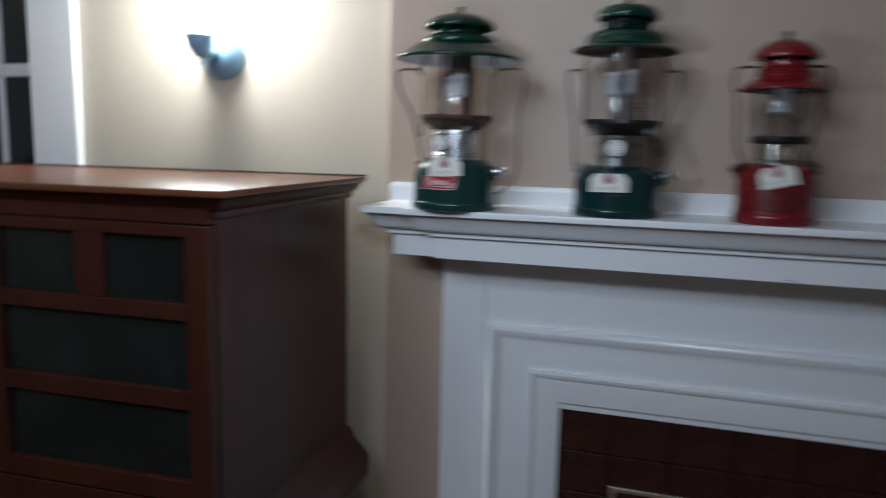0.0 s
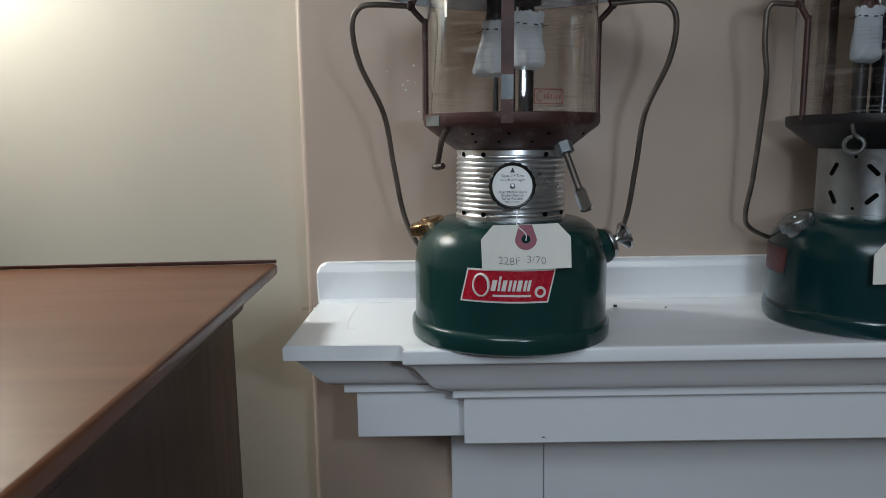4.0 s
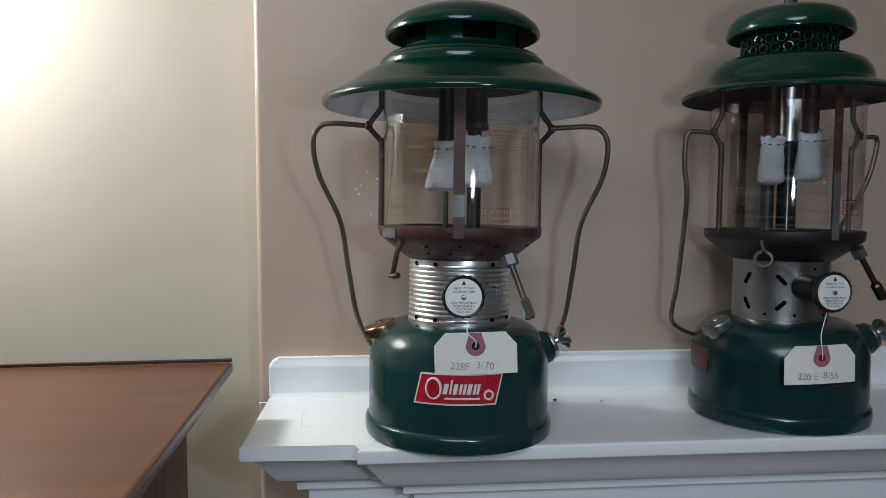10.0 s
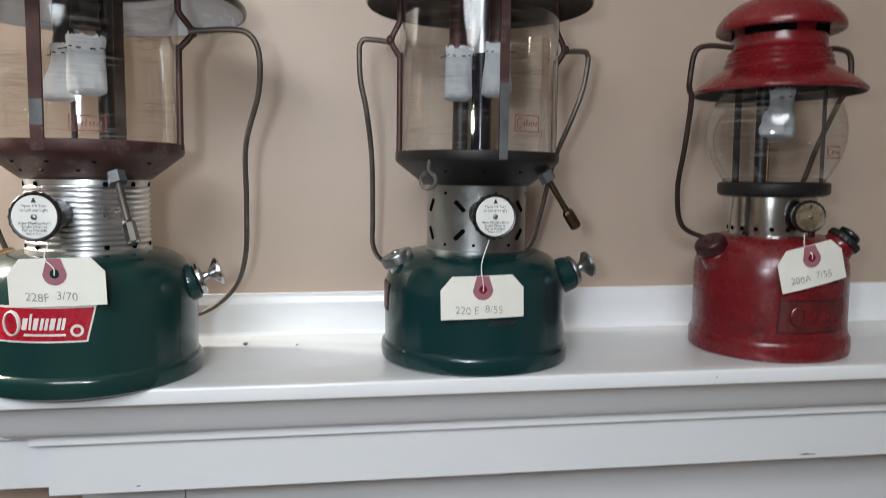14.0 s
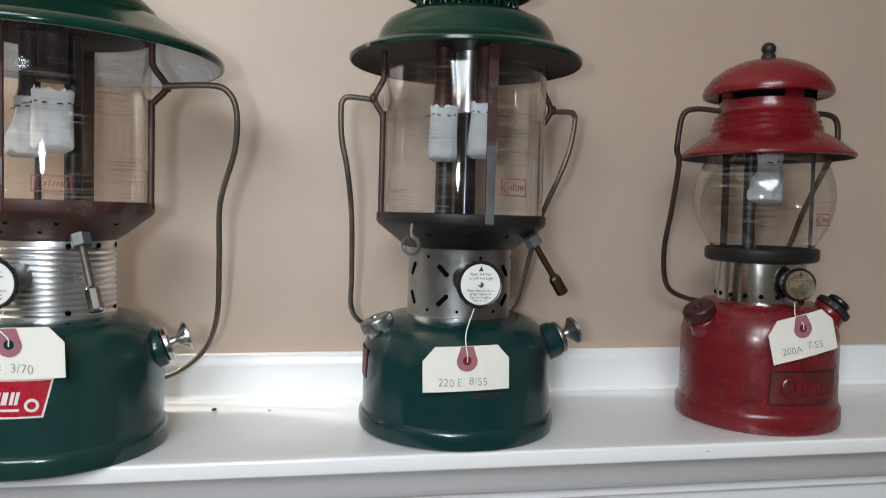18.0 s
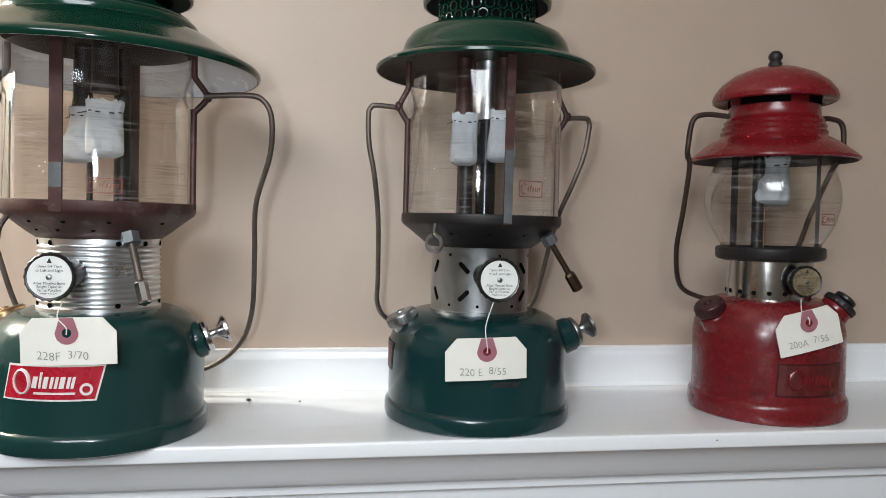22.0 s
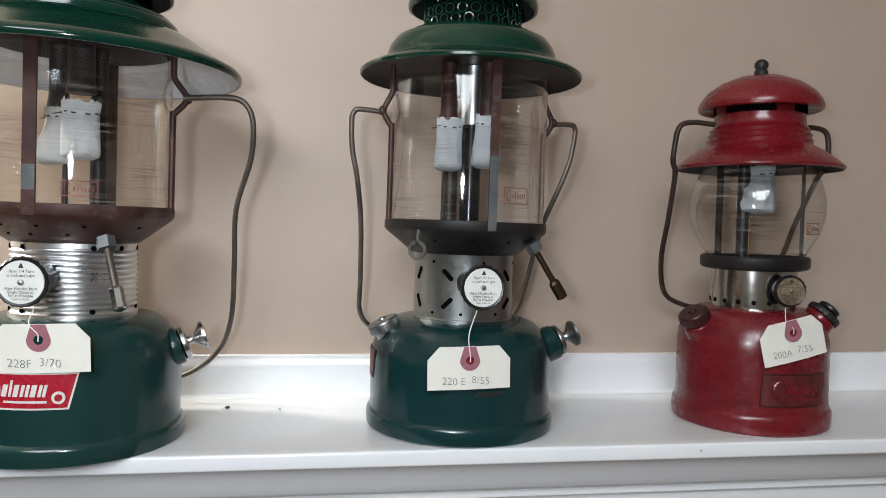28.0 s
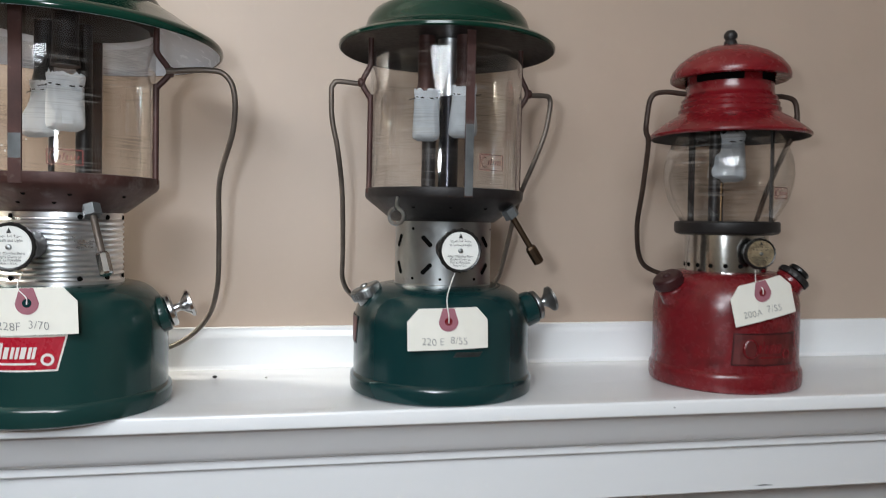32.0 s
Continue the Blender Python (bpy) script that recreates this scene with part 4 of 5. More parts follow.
def tag_thing(hole, lean, turn, text, wide=0.064, high=0.0325, string_from=None, label=""):
    """A paper tag with clipped corners, a reinforced hole, pencil writing and a string. hole: its place in the world."""
    t = thing("paper_tag", Matrix.Translation(hole) @ pose(0, 0, 0, 0, 0, turn) @ pose(0, 0, 0, 0, lean, 0), label, "tag", "tags on the lanterns")
    top, c, w = 0.0105, 0.0105, wide / 2
    outline = [(-w, top - high), (w, top - high), (w, top - c * 0.95), (w - c * 0.85, top), (-w + c * 0.85, top), (-w, top - c * 0.95)]
    bm = bmesh.new()
    fr_, bk = ([bm.verts.new((x, y, z)) for x, z in outline] for y in (-0.00025, 0.00025))
    bm.faces.new(fr_)
    bm.faces.new(bk[::-1])
    for i in range(6):
        j = (i + 1) % 6
        bm.faces.new((fr_[i], bk[i], bk[j], fr_[j]))
    bmesh.ops.triangulate(bm, faces=[f for f in bm.faces if len(f.verts) > 4])
    bmesh.ops.subdivide_edges(bm, edges=bm.edges, cuts=2, use_grid_fill=True)
    for v in bm.verts:          # a slight bow
        v.co.y += 0.0022 * (v.co.x / w) ** 2
    part("card", bm, PAPER, t)
    ring = bmesh.new()
    n = 28
    def collar(a):
        x, z = 0.0078 * math.cos(a), 0.0078 * math.sin(a)
        if z > 0.0015:
            x, z = max(-0.0046, min(0.0046, x * 1.2)), top - 0.0002
        return x, z
    o = [ring.verts.new((*[collar(2 * math.pi * k / n)[0]], -0.0006, collar(2 * math.pi * k / n)[1])) for k in range(n)]
    i_ = [ring.verts.new((0.0031 * math.cos(2 * math.pi * k / n), -0.0006, 0.0031 * math.sin(2 * math.pi * k / n))) for k in range(n)]
    for k in range(n):
        ring.faces.new((o[k], o[(k + 1) % n], i_[(k + 1) % n], i_[k]))
    part("reinforcement", ring, PINK, t, "faded red paper ring")
    part("hole", lathe([(0, 0.0), (0.0032, 0.0)], 20, turn=facing((0, -0.00055, 0), (0, -1, 0))), GREEN_OLD if "red" not in label else RED, t)
    lettering(text, 0.0080, PENCIL, t, facing((-0.003, -0.0006, -0.0155), (0, -1, 0)), "writing", 0.0006, -0.00012)
    if string_from:
        inv = t.matrix_world.inverted()
        s = inv @ Vector(string_from)
        mid = s.lerp(Vector((0, 0, 0.001)), 0.5) + Vector((-0.004, -0.002, 0))
        part("string", tube(spline([s, mid, Vector((0, -0.0014, 0.004)), Vector((0, -0.001, -0.001))], 6), 0.00045, 6), STRING, t, "thin white string", True)
    return t


def globe(parent, profile, label, glass):
    g = part("globe", lathe(profile, 72), glass, parent, label, True)
    g.visible_shadow = False
    return g


LABELS = "lanterns on the mantel"
# the wide-hatted green lantern
L1 = thing("camping_lantern", Matrix.Translation((-0.2989, 1.3581, SHELF)) @ pose(0, 0, 0, 0, 0.7, 0), "green camping lantern with a wide flared hat and ribbed collar", "lantern", LABELS)
fount(L1, GREEN, 0.0815, 0.963, 0.0600, 0.0965, 0.0445, 0.0165, "dark green painted fuel tank")
ribs = [(0.0436, 0.0955), (0.0448, 0.0965), (0.0448, 0.0990), (0.0436, 0.1000)]
for k in range(11):
    z = 0.1015 + k * 0.0040
    ribs += [(0.0431, z), (0.0434, z + 0.0009), (0.0443, z + 0.0017), (0.0443, z + 0.0025), (0.0434, z + 0.0033)]
ribs += [(0.0431, 0.1462), (0.0437, 0.1468), (0.0437, 0.1525)]
col1 = part("collar", lathe(ribs, 96), ALUMINIUM, L1, "ribbed bright nickel collar", True)
for z in (0.1472, 0.1012):
    holes(col1, "air_hole", (-62, -33, 33, 62, 95, 150, 210), 0.0440, z, 0.0019)
pan = [(0.0400, 0.1505), (0.0450, 0.1505), (0.0520, 0.1555), (0.0625, 0.1640), (0.0690, 0.1690), (0.0705, 0.1715), (0.0705, 0.1780), (0.0690, 0.1785), (0.0690, 0.1725), (0.0400, 0.1660)]
pan1 = part("burner_pan", lathe(pan, 72), RUSTY, L1, "rust-brown pan under the globe", True)
holes(pan1, "air_hole", (-32, -6, 22, 60), 0.0615, 0.1635, 0.0016)
holes(pan1, "air_hole", (-34, -14, 12), 0.0540, 0.1575, 0.0015)
part("pan_tab", curved_patch(-63, 0.0702, 0.1690, 0.1765, 9, 0.0, 0.0010), GREY_STEEL, pan1, "greyed steel tab")
hook = part("hook", tube(spline([az(-52, 0.066, 0.166), az(-52, 0.0705, 0.158), az(-53, 0.0715, 0.150), az(-55, 0.0720, 0.1395)], 5), 0.0022, 8), WIRE_DARK, pan1, "bent rusty hook", True)
part("hook_foot", tube([az(-58.5, 0.0720, 0.1385), az(-55, 0.0722, 0.1380), az(-49.0, 0.0724, 0.1392)], 0.0024, 8), WIRE_DARK, hook, "", True)
globe(L1, [(0.0668, 0.1730), (0.0672, 0.1760), (0.0672, 0.2880), (0.0668, 0.2920)], "clear cylindrical glass globe", GLASS)
for d in (-7, 176):
    post(L1, RUSTY, d, 0.0698, 0.1700, 0.0698, 0.300)
for d in (-90, 90):
    ear_post(L1, RUSTY, d, 0.0690, 0.1740, 0.2635, 0.298)
brim = [(0.1166, 0.2792), (0.1180, 0.2790), (0.1190, 0.2800), (0.1194, 0.2818), (0.1190, 0.2838), (0.1174, 0.2858), (0.1130, 0.2882), (0.1050, 0.2926), (0.0950, 0.2988), (0.0870, 0.3042), (0.0790, 0.3090), (0.0735, 0.3110),
        (0.0712, 0.3117), (0.0712, 0.3140), (0.0706, 0.3164), (0.0690, 0.3184), (0.0672, 0.3192), (0.0668, 0.3202), (0.0652, 0.3220), (0.0600, 0.3242), (0.0545, 0.3256), (0.0502, 0.3264), (0.0486, 0.3276), (0.0480, 0.3300), (0.0480, 0.3480)]
hat = part("hat", lathe(brim, 96), ENAMEL, L1, "glossy green enamelled flared hat", True)
part("hat_lining", lathe([(0.1167, 0.2791), (0.1143, 0.2855), (0.1070, 0.2900), (0.0950, 0.2960), (0.0840, 0.3025), (0.0700, 0.3080), (0.0, 0.3085)], 72), ENAMEL_IN, hat, "white enamelled underside", True)
for a in range(11, 371, 72):
    part("vent_opening", curved_patch(a, 0.04805, 0.3300, 0.3445, 17, 0.0, 0.0004), VOID, hat, "dark vent opening")
cap = [(0.0640, 0.3385), (0.0662, 0.3392), (0.0667, 0.3425), (0.0640, 0.3475), (0.0560, 0.3542), (0.0430, 0.3603), (0.0280, 0.3642), (0.0120, 0.3662), (0, 0.3665)]
cap1 = part("vent_cap", lathe(cap, 96), ENAMEL, hat, "domed green vent cap", True)
part("cap_underside", lathe([(0, 0.3480), (0.0480, 0.3480), (0.0600, 0.3400), (0.0641, 0.3384)], 64), SOOT, cap1, "dark underside", True)
part("heat_shield", lathe([(0, 0.2980), (0.0670, 0.2980), (0.0690, 0.2990), (0.0690, 0.3010), (0, 0.3015)], 64), SOOT, L1, "blackened disc above the globe", True)
part("top_nut", lathe(rounded([(0, 0.3795), (0.0048, 0.3792), (0.0060, 0.3760), (0.0060, 0.3683), (0.0075, 0.3673), (0.0075, 0.3660), (0, 0.3655)], 0.2, 3), 20), BLACKENED, cap1, "", True)
burner(L1, BLACKENED, ((-0.0130, -0.003, 0.2510, 0.2982, 0.0070), (0.0100, -0.026, 0.2590, 0.2982, 0.0092)), 0.2982, 0.1670, (0.0127, 0.0088))
mantle(L1, (-0.0142, -0.003, 0.2440), 0.0360, 0.0098, 0.0152, 0.0075, 0.45, -20, 0.08)
mantle(L1, (0.0100, -0.026, 0.2440), 0.0330, 0.0128, 0.0136, 0.0095, 0.50, 25)
# Grey patch for the torch's glare on the post, over some worn metal.
part("wear_glare_patch", curved_patch(-7, 0.0708, 0.1870, 0.2040, 3.5, 0.0, 0.0002, 3), GREY_STEEL, L1, "worn metal patch, lightened by the torch's glare")
control_knob(L1, (-0.0058, -0.0860, 0.1262), (0.02, -1, 0.0), 0.0156, 0.044, DISC_WHITE)
filler_cap(L1, (-0.0665, -0.002, 0.0848), (-0.34, -0.04, 0.94), 0.0145, BRASS, "knurled brass filler cap")
pump_valve(L1, (0.0635, -0.003, 0.0665), (0.90, 0.21, 0.36), GREEN, CHROME, 0.94)
tip_lever(L1, (0.0345, -0.0480, 0.1555), (0.0500, -0.0655, 0.1085), WIRE, CHROME)
bail(L1, WIRE, -3, [(0.0775, 0, 0.2635), (0.1100, 0, 0.2655), (0.1230, 0.001, 0.2620), (0.1285, 0.004, 0.2480), (0.1245, 0.014, 0.2200), (0.1085, 0.033, 0.1800), (0.1030, 0.049, 0.1350),
                   (0.0955, 0.067, 0.0850), (0.0790, 0.083, 0.0520), (0.0450, 0.097, 0.0280), (0.0001, 0.103, 0.0210)], sway=0.010, right_sway=0.045)
b1 = badge(L1, -6, 0.0785, 0.0405, 0.0655, 24.2, 2.2, BADGE_RED, BADGE_WHITE, "red badge with a pale rim")
badge_bars(b1, -6, 0.0793, 0.0405, 0.0655, 22.8, BADGE_WHITE)
glass_mark(L1, 19, 0.0674, 0.1835, 0.1945, 10)

# the plain-collared green lantern
L2 = thing("camping_lantern", Matrix.Translation((0.0070, 1.3805, SHELF)) @ pose(0, 0, 0, 0, 0.7, 0) @ Matrix.Scale(0.978, 4), "dark green camping lantern with perforated vent and slotted collar", "lantern", LABELS)
fount(L2, GREEN_OLD, 0.0815, 0.963, 0.0590, 0.0940, 0.0435, 0.0165, "dark green aged fuel tank")
col2 = part("collar", lathe([(0.0432, 0.0930), (0.0432, 0.0945), (0.0428, 0.0950), (0.0428, 0.1490), (0.0432, 0.1500)], 72), DULL_NICKEL, L2, "plain grey metal collar with slots", True)
for ring, z, lean in (((-28, 48, 130), 0.1320, -45), ((-28, 48, 130), 0.1085, 45), ((-70, 92, 180), 0.1320, 60), ((-70, 92, 180), 0.1085, -60)):
    holes(col2, "slot", ring, 0.0428, z, 0.0020, 0.0042, lean)
holes(col2, "air_hole", (-46, 12, 66), 0.0428, 0.1425, 0.0013)
holes(col2, "air_hole", (-46, -12, 30), 0.0428, 0.1000, 0.0013)
pan2 = part("burner_pan", lathe([(r, z - 0.0015) for r, z in pan], 72), BLACKENED, L2, "blackened steel pan under the globe", True)
holes(pan2, "air_hole", (-34, -4, 26, 64), 0.0600, 0.1610, 0.0015)
wire_loop = [az(-43, 0.068, 0.169), az(-41, 0.073, 0.162)] + [az(-40 + 5.4 * math.sin(a), 0.0755, 0.1525 - 0.0065 * math.cos(a)) for a in np.linspace(math.pi * 0.9, -math.pi * 0.95, 12)]
part("wire_loop", tube(spline(wire_loop, 3), 0.0016, 8), DULL_NICKEL, pan2, "twisted wire loop", True)
globe(L2, [(0.0668, 0.1715), (0.0672, 0.1745), (0.0672, 0.2900), (0.0668, 0.2940)], "clear cylindrical glass globe", GLASS_CLEAR)
post(L2, RUSTY, 6.9, 0.0698, 0.1690, 0.0698, 0.303, 0.0036)
post(L2, RUSTY, 186, 0.0698, 0.1690, 0.0698, 0.303)
for d in (-81, 93):
    ear_post(L2, RUSTY, d, 0.0690, 0.1725, 0.2672, 0.306, 0.0065)
brim2 = [(0.0945, 0.2995), (0.0957, 0.3005), (0.0957, 0.3025), (0.0930, 0.3048), (0.0860, 0.3078), (0.0790, 0.3105), (0.0745, 0.3122), (0.0732, 0.3140), (0.0730, 0.3175), (0.0708, 0.3245), (0.0660, 0.3312), (0.0570, 0.3358), (0.0440, 0.3374), (0.0415, 0.3378)]
hat2 = part("hat", lathe(brim2, 96), ENAMEL, L2, "green enamelled hat with a dark underside", True)
part("hat_lining", lathe([(0.0942, 0.2997), (0.0905, 0.3042), (0.0770, 0.3098), (0.0690, 0.3105), (0.0, 0.3110)], 72), BLACKENED, hat2, "dark brown underside", True)
# the vent's wall is pierced by rows of round holes: rings with dark centres
vent = part("vent_wall", lathe([(0.0413, 0.3370), (0.0413, 0.3670)], 72), VOID, hat2, "dark pierced vent wall", True)
ring_mesh = None
for row in range(3):
    for k in range(24):
        a = 15 * k + 7.5 * row
        if ring_mesh is None:
            r_ = part("hole_rim", tube([(0.0039 * math.cos(t), 0.0039 * math.sin(t), 0) for t in np.linspace(0, 2 * math.pi, 13)], 0.00075, 5), ENAMEL, vent, "", True)
            ring_mesh = r_.data
        else:
            r_ = new("hole_rim", ring_mesh)
            r_.parent = vent
        r_.matrix_basis = facing(az(a, 0.0417, 0.3425 + 0.0082 * row), az(a, 1, 0))
CAP2 = 0.010           # how far the cap stands up on the pierced wall
cap2 = [(0.0530, 0.3475), (0.0556, 0.3482), (0.0564, 0.3512), (0.0550, 0.3585), (0.0500, 0.3655), (0.0405, 0.3703), (0.0300, 0.3727), (0.0180, 0.3747), (0.0080, 0.3757), (0, 0.3759)]
part("cap_underside", lathe([(0, 0.3665), (0.0420, 0.3660), (0.0490, 0.3610), (0.0531, 0.3574)], 64), SOOT, hat2, "dark underside", True)
vc = part("vent_cap", lathe([(r, z + CAP2) for r, z in cap2], 96), ENAMEL, hat2, "domed green vent cap", True)
part("top_nut", lathe(rounded([(0, 0.3905), (0.0048, 0.3902), (0.0060, 0.3870), (0.0060, 0.3800), (0.0075, 0.3790), (0.0075, 0.3780), (0, 0.3775)], 0.2, 3), 20, turn=Matrix.Translation((0, 0, CAP2 - 0.0023))), BLACKENED, vc, "", True)
burner(L2, RUSTY, ((-0.0195, -0.010, 0.2620, 0.3105, 0.0074), (0.0125, -0.020, 0.2660, 0.3105, 0.0074)), 0.2480, 0.1660, (-0.014, 0.004))
heat_tube = part("baffle", tube([(0.003, 0.000, 0.166), (0.003, 0.000, 0.262)], 0.0088, 24), POLISHED_DARK, L2, "heat-darkened steel tube", True)
part("sleeve", lathe([(0.0088, 0.2600), (0.0094, 0.2606), (0.0096, 0.2850), (0.0112, 0.3105)], 28, turn=Matrix.Translation((0.003, 0, 0))), ALUMINIUM, heat_tube, "bright upper sleeve", True)
part("wear_glare_patch", curved_patch(6.9, 0.0708, 0.1700, 0.2280, 2.75, 0.0, 0.0002, 3), GREY_STEEL, L2, "bare worn metal on the post")
mantle(L2, (-0.0185, -0.011, 0.2560), 0.0370, 0.0112, 0.0120, 0.0080, 0.5, 0, 0.02)
mantle(L2, (0.0125, -0.020, 0.2590), 0.0370, 0.0105, 0.0128, 0.0090, 0.5, -10, 0.02)
control_knob(L2, (0.0000, -0.0855, 0.1262), (0.06, -1, 0.0), 0.0164, 0.043, DISC_WHITE)
filler_cap(L2, (-0.0670, -0.014, 0.0830), (-0.42, -0.02, 0.90), 0.0135, DULL_NICKEL, "knurled grey filler cap")
pump_valve(L2, (0.0665, -0.012, 0.0675), (0.90, 0.10, 0.36), GREEN_OLD, DULL_NICKEL, 0.96)
tip_lever(L2, (0.0490, -0.040, 0.1610), (0.0785, -0.036, 0.1165), OLD_BRASS, OLD_BRASS)
bail(L2, WIRE, 6, [(0.0755, 0, 0.2665), (0.0960, 0, 0.2675), (0.1003, 0.001, 0.2650), (0.1017, 0.002, 0.2590), (0.0995, 0.005, 0.2350), (0.0930, 0.010, 0.2100), (0.0850, 0.027, 0.1720), (0.0800, 0.043, 0.1200), (0.0770, 0.056, 0.0920),
                    (0.0640, 0.074, 0.0750), (0.0350, 0.0885, 0.0620), (0.0001, 0.0905, 0.0560)], sway=-0.03)
badge(L2, -95, 0.0785, 0.0420, 0.0660, 18.0, 1.5, BADGE_WORN, DECAL_TRACE, "small worn dark red badge")
part("decal_trace", curved_patch(7, 0.07855, 0.0405, 0.0445, 8, 1.0, 0.0001), DECAL_TRACE, L2, "faint trace of a lost decal")
glass_mark(L2, 26, 0.0674, 0.1915, 0.2050, 10.5)

# the small red lantern
L3 = thing("camping_lantern", Matrix.Translation((0.2760, 1.3770, SHELF)) @ Matrix.Diagonal((1.015, 1.015, 0.995, 1)), "worn red camping lantern with a bulging glass globe", "lantern", LABELS)
fount(L3, RED, 0.0665, 0.955, 0.0690, 0.1030, 0.0370, 0.0185, "worn red painted fuel tank")
col3 = part("collar", lathe([(0.0362, 0.1020), (0.0362, 0.1365)], 72), DENTED, L3, "dented bright metal collar", True)
holes(col3, "air_hole", range(-110, 30, 20), 0.0363, 0.1088, 0.0020)
part("burner_pan", lathe([(0.0300, 0.1365), (0.0400, 0.1365), (0.0445, 0.1380), (0.0458, 0.1400), (0.0458, 0.1475), (0.0445, 0.1490), (0.0420, 0.1480), (0.0300, 0.1450)], 72), BLACKENED, L3, "blackened ring under the globe", True)
gp = [(0.0400, 0.1490), (0.0415, 0.1500), (0.0450, 0.1560), (0.0520, 0.1690), (0.0558, 0.1830), (0.0566, 0.1930), (0.0552, 0.2050), (0.0510, 0.2180), (0.0450, 0.2280), (0.0420, 0.2310)]
globe(L3, gp, "clear bulging glass globe", GLASS_CLEAR)
for d in (-82, 43, 160):
    post(L3, BLACKENED, d, 0.0385, 0.1460, 0.0385, 0.2330, 0.0035)
brim3 = [(0.0685, 0.2260), (0.0700, 0.2272), (0.0700, 0.2290), (0.0665, 0.2325), (0.0590, 0.2385), (0.0510, 0.2440), (0.0455, 0.2470), (0.0438, 0.2490), (0.0444, 0.2520), (0.0425, 0.2540),
         (0.0432, 0.2570), (0.0412, 0.2590), (0.0418, 0.2615), (0.0396, 0.2640), (0.0385, 0.2665), (0.0380, 0.2720), (0.0380, 0.2830)]
hat3 = part("hat", lathe(brim3, 96), RED_ENAMEL, L3, "red enamelled flared hat with ribbed neck", True)
part("hat_lining", lathe([(0.0683, 0.2261), (0.0640, 0.2310), (0.0480, 0.2425), (0.0, 0.2440)], 64), BLACKENED, hat3, "dark underside", True)
for a in range(-44, 316, 90):
    part("vent_opening", curved_patch(a, 0.03805, 0.2750, 0.2815, 32, 0.0, 0.0003, 8), VOID, hat3, "dark vent slot")
cap3 = [(0.0500, 0.2790), (0.0518, 0.2800), (0.0522, 0.2830), (0.0505, 0.2880), (0.0450, 0.2955), (0.0345, 0.3035), (0.0210, 0.3092), (0.0085, 0.3118), (0, 0.3122)]
vc3 = part("vent_cap", lathe([(0, 0.2860), (0.0470, 0.2800)] + cap3, 96), RED_ENAMEL, hat3, "domed red vent cap", True)
part("chip", lathe([(0, 0.0004), (0.0042, 0.0003), (0.0050, -0.0004)], 14, turn=facing((-0.012, -0.022, 0.3070), (-0.2, -0.42, 0.88))), BLACKENED, vc3, "chipped enamel spot")
part("top_ball", lathe([(0, 0.3268), (0.0036, 0.3258), (0.0058, 0.3230), (0.0060, 0.3200), (0.0045, 0.3172), (0.0058, 0.3155), (0.0060, 0.3112), (0, 0.3108)], 24), BLACKENED, vc3, "dark ball nut", True)
part("generator", tube([(-0.016, -0.006, 0.147), (-0.016, -0.006, 0.243)], 0.0052, 16), BLACKENED, L3, "", True)
part("valve_stem", tube([(-0.008, -0.002, 0.147), (-0.008, -0.002, 0.212)], 0.0018, 8), BRASS, L3, "thin brass rod", True)
part("burner_tube", lathe([(0, 0.2280), (0.0100, 0.2280), (0.0100, 0.2430), (0, 0.2430)], 24, turn=Matrix.Translation((0.004, -0.001, 0))), BLACKENED, L3, "", True)
mantle(L3, (-0.0020, -0.002, 0.2220), 0.0365, 0.0150, 0.0165, 0.0085, 0.85, -30)
control_knob(L3, (0.0036, -0.0500, 0.1208), (-0.12, -1, 0.0), 0.0128, 0.016, DISC_AGED, True)
part("filler_boss", lathe(rounded([(0.0128, -0.012), (0.0124, -0.002), (0.0112, 0.0), (0, 0.0)], 0.2, 2), 28, turn=facing((-0.0590, -0.0120, 0.0895), (-0.50, -0.16, 0.85))), RED, L3, "", True)
filler_cap(L3, (-0.0600, -0.0123, 0.0912), (-0.50, -0.16, 0.85), 0.0130, RED_DARK, "dark red painted filler cap")
pump_valve(L3, (0.0338, -0.0261, 0.0820), (0.66, -0.15, 0.73), RED, BLACKENED, 0.90, True)
bail(L3, WIRE_DARK, 0, [(0.0380, 0, 0.2660), (0.0600, 0, 0.2670), (0.0715, 0, 0.2610), (0.0745, 0.002, 0.2380), (0.0730, 0.005, 0.2300), (0.0690, 0.009, 0.2200), (0.0640, 0.030, 0.1800), (0.0610, 0.048, 0.1420),
                        (0.0480, 0.066, 0.1080), (0.0240, 0.074, 0.0950), (0.0001, 0.0755, 0.0920)], 0.0024, shift=-0.0045)
b3 = badge(L3, 3, 0.0637, 0.0250, 0.0530, 27.0, 0.8, BADGE_WORN, RED_DARK, "faded embossed badge")
badge_bars(b3, 3, 0.0644, 0.0270, 0.0510, 22.0, RED)
glass_mark(L3, 22, 0.0552, 0.1690, 0.1790, 9)
part("paint_chip", lathe([(0, 0.0003), (0.0014, 0.0002), (0.0018, -0.0003)], 10, turn=facing((-0.020, -0.036, 0.0985), (-0.2, -0.5, 0.85))), BADGE_WHITE, L3, "chipped paint spot")

# ---- the tags ----
tag_thing((-0.2935, 1.2755, 1.2971), -1.5, -4, "228F  3/70", string_from=(-0.2980, 1.2805, 1.3180), label="cream paper tag hanging on the wide-hatted green lantern")
tag_thing((0.0000, 1.2985, 1.2776), -1.0, 3, "220 E  8/55", string_from=(0.0050, 1.3010, 1.3150), label="cream paper tag hanging on the plain-collared green lantern")
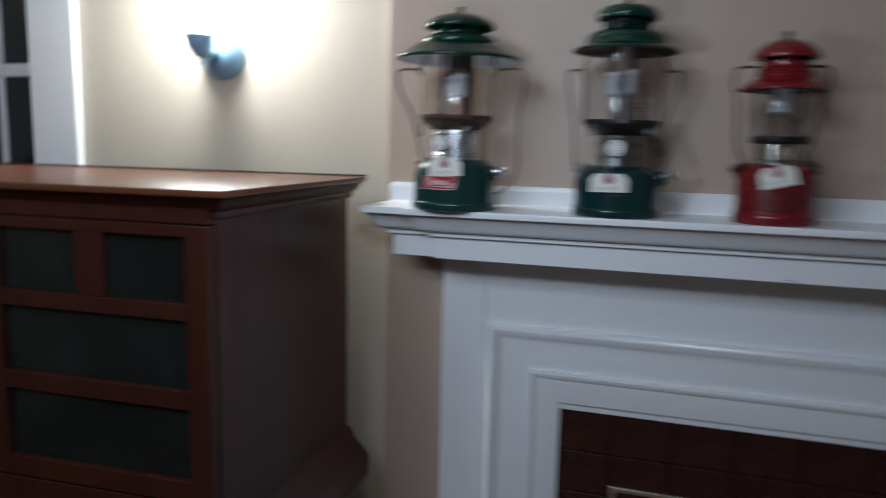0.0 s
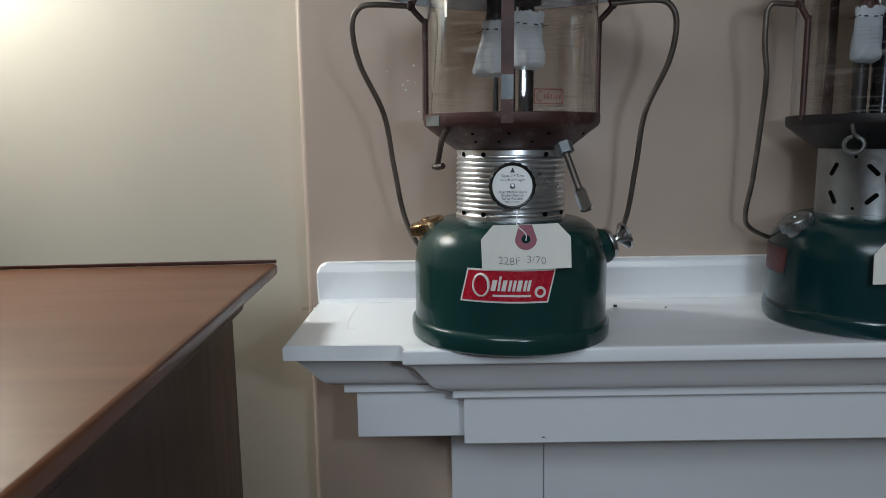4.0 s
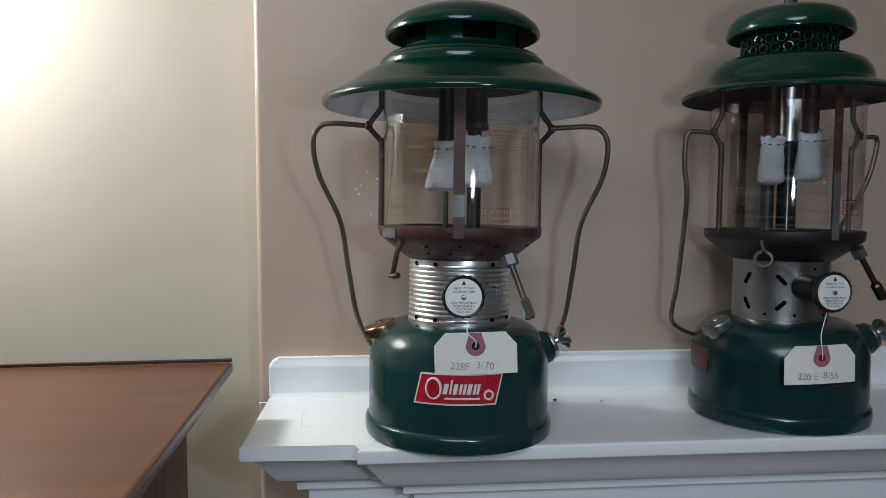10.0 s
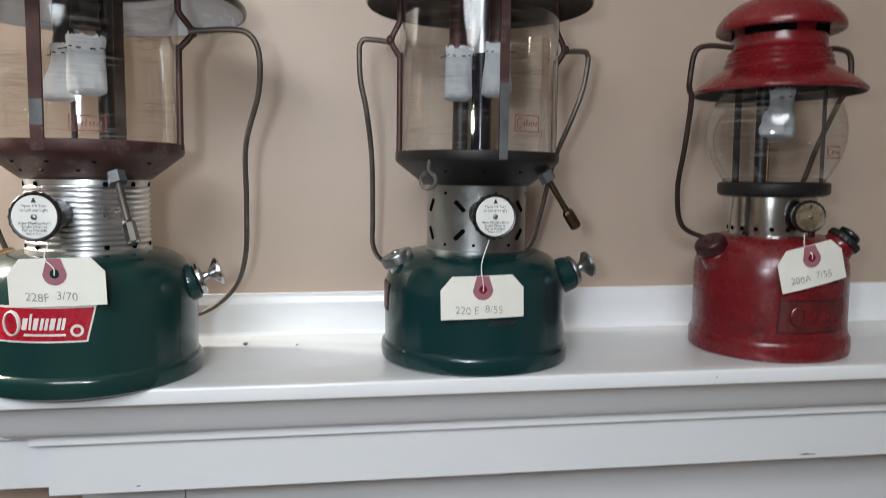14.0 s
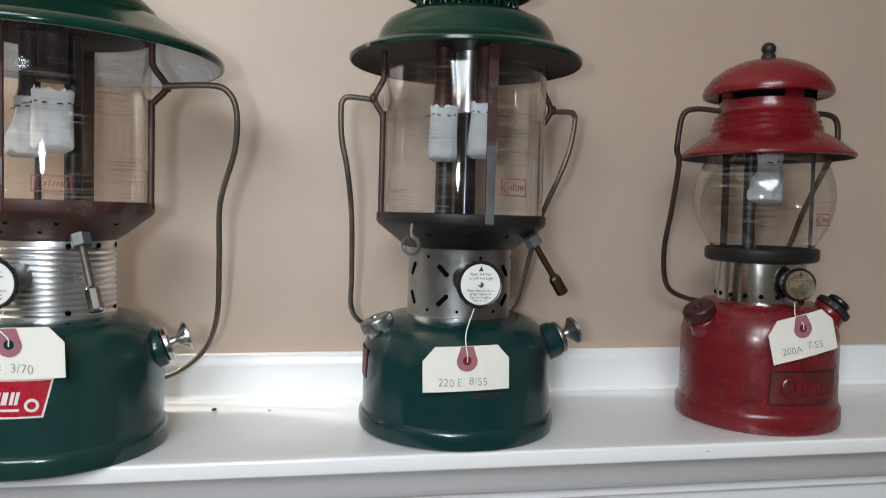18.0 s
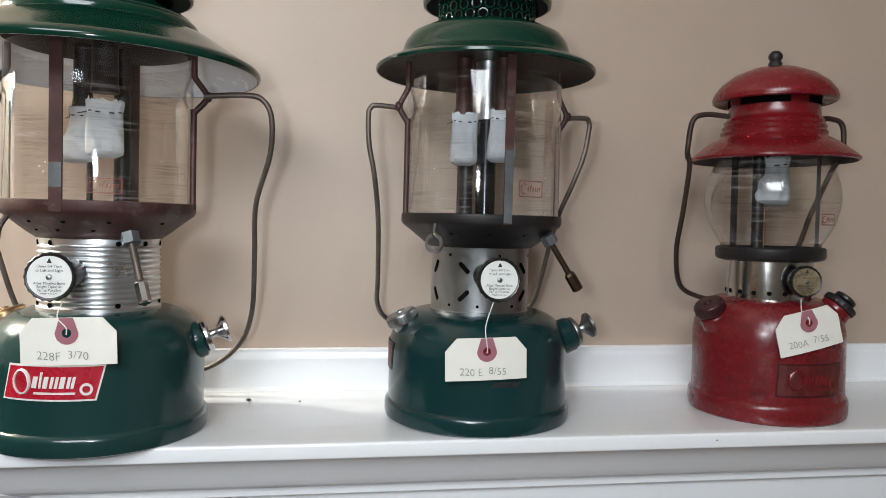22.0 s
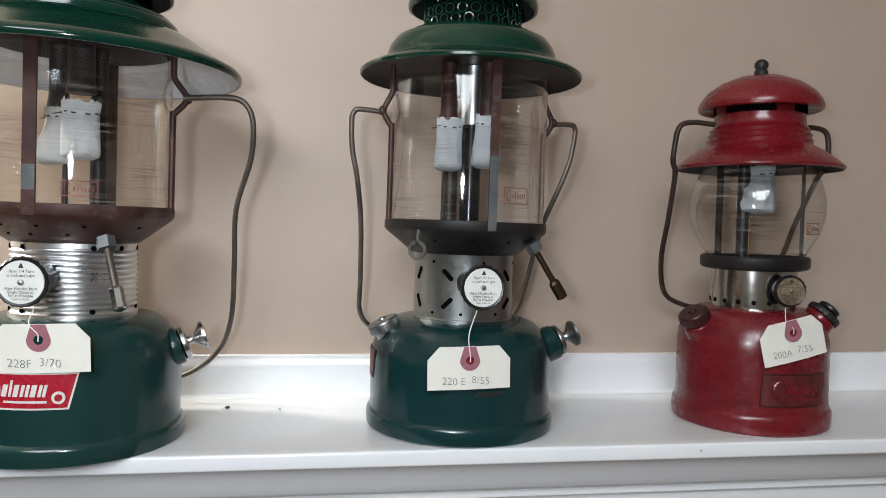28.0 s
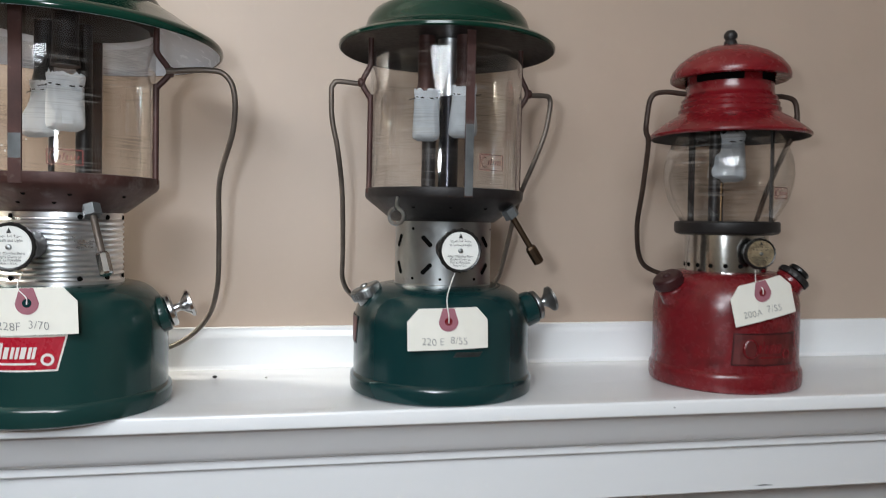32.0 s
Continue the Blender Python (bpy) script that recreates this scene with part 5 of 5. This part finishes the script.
tag_thing((0.2695, 1.3070, 1.2972), -13.5, 0, "200A  7/55", 0.0565, 0.034, string_from=(0.2735, 1.3240, 1.3150), label="cream paper tag hanging on the red lantern")

# ---- crumbs and marks on the shelf ----
def crumb(x, y, size, mat, label):
    bm = bmesh.new()
    bmesh.ops.create_icosphere(bm, subdivisions=2, radius=size)
    for v in bm.verts:
        v.co = v.co * (1 + 0.5 * noise.noise(v.co * 900 + Vector((x * 50, 0, 0))))
        v.co.z *= 0.6
    lowest = min(v.co.z for v in bm.verts)
    for v in bm.verts:
        v.co += Vector((x, y, SHELF - lowest + 0.0001))
    ob = part("crumb", bm, mat, None, label, True)
    return tagged(ob, label, "crumb", "crumbs on the shelf")


crumb(-0.1932, 1.4348, 0.0022, INK, "small dark crumb on the white shelf")
crumb(-0.1470, 1.4300, 0.0011, DULL_NICKEL, "tiny grey crumb on the white shelf")


def flake(name, mat, m, wide, high, label):
    """A small ragged chip in the paint, a hair proud of its surface."""
    bm = bmesh.new()
    n = 11
    ring = []
    for k in range(n):
        a, s = 2 * math.pi * k / n, 0.75 + 0.35 * math.sin(3.7 * k + wide * 900)
        ring.append((wide * s * math.cos(a), high * s * math.sin(a)))
    top, low = ([bm.verts.new(m @ Vector((x, y, z))) for x, y in ring] for z in (0.0002, -0.0003))
    bm.faces.new(top)
    for k in range(n):
        bm.faces.new((top[k], low[k], low[(k + 1) % n], top[(k + 1) % n]))
    return part(name, bm, mat, mantel, label)


CRACK = material("hairline_crack_grey", (0.56, 0.56, 0.56), 0.8, vary=0.2)
for way in ([(-0.467, 1.4735), (-0.457, 1.4738), (-0.449, 1.4731), (-0.440, 1.4736)], [(-0.4395, 1.470), (-0.4392, 1.455), (-0.4401, 1.424), (-0.4398, 1.398), (-0.4375, 1.371), (-0.4290, 1.3705)]):
    part("hairline_crack", tube([(x, y, SHELF) for x, y in way], 0.00018, 5), CRACK, mantel)
part("nail", tube([(-0.4816, 1.470, 1.2050), (-0.4900, 1.470, 1.2052), (-0.4960, 1.4695, 1.2048)], 0.0016, 8), GLASS_CLEAR, mantel, "small clear plastic pin", True)
breast_wall = bpy.data.objects["wall_chimney"]
# White flecks modelled where the torch glints on the wall; no real paint spots.
for k, (x, z) in enumerate(((-0.391, 1.422), (-0.386, 1.426), (-0.380, 1.440), (-0.379, 1.424), (-0.370, 1.428), (-0.369, 1.4325), (-0.406, 1.435), (-0.376, 1.396), (-0.388, 1.417))):
    r_ = 0.0006 + 0.0004 * (k % 3) + (0.0006 if k == 0 else 0.0)
    part("glint_fleck", lathe([(0, 0.0004), (r_ * 0.7, 0.0003), (r_, -0.0002)], 7, turn=facing((x, WALL_Y, z), (0, -1, 0))), DISC_WHITE, breast_wall)
flake("paint_chip", GREY_STEEL, facing((0.190, YB, 1.2035), (0, -1, 0)), 0.0011, 0.0008, "small chip in the paint")
flake("paint_chip", GREY_STEEL, facing((0.310, 1.3603, 1.1120), (0, -1, 0)), 0.0090, 0.0010, "small chip in the paint")
flake("paint_chip", GREY_STEEL, facing((-0.270, 1.3603, 1.1130), (0, -1, 0)), 0.0020, 0.0008, "small chip in the paint")

# ---- tiles of the surround ----
grid_w, grid_h = 0.1185, 0.0895
tile_mesh = bpy.data.meshes.new("tile")
tb = box(-grid_w / 2 + 0.001, grid_w / 2 - 0.001, -0.008, 0.0, -grid_h / 2 + 0.001, grid_h / 2 - 0.001, 0.0012, 1)
tb.to_mesh(tile_mesh)
tb.free()
tile_mesh.materials.append(TILE)
z = OPEN_TOP - grid_h / 2
while z > -0.02:
    x = OPEN_L + grid_w / 2
    while x < 2 * MID - OPEN_L:
        if z - grid_h / 2 > FB_TOP - 0.02 or x + grid_w / 2 < FB_L + 0.004 or x - grid_w / 2 > FB_R - 0.004:
            t = new("tile", tile_mesh)
            t.parent = surround
            t.location = (x - MID, -0.0003, z)
        x += grid_w
    z -= grid_h
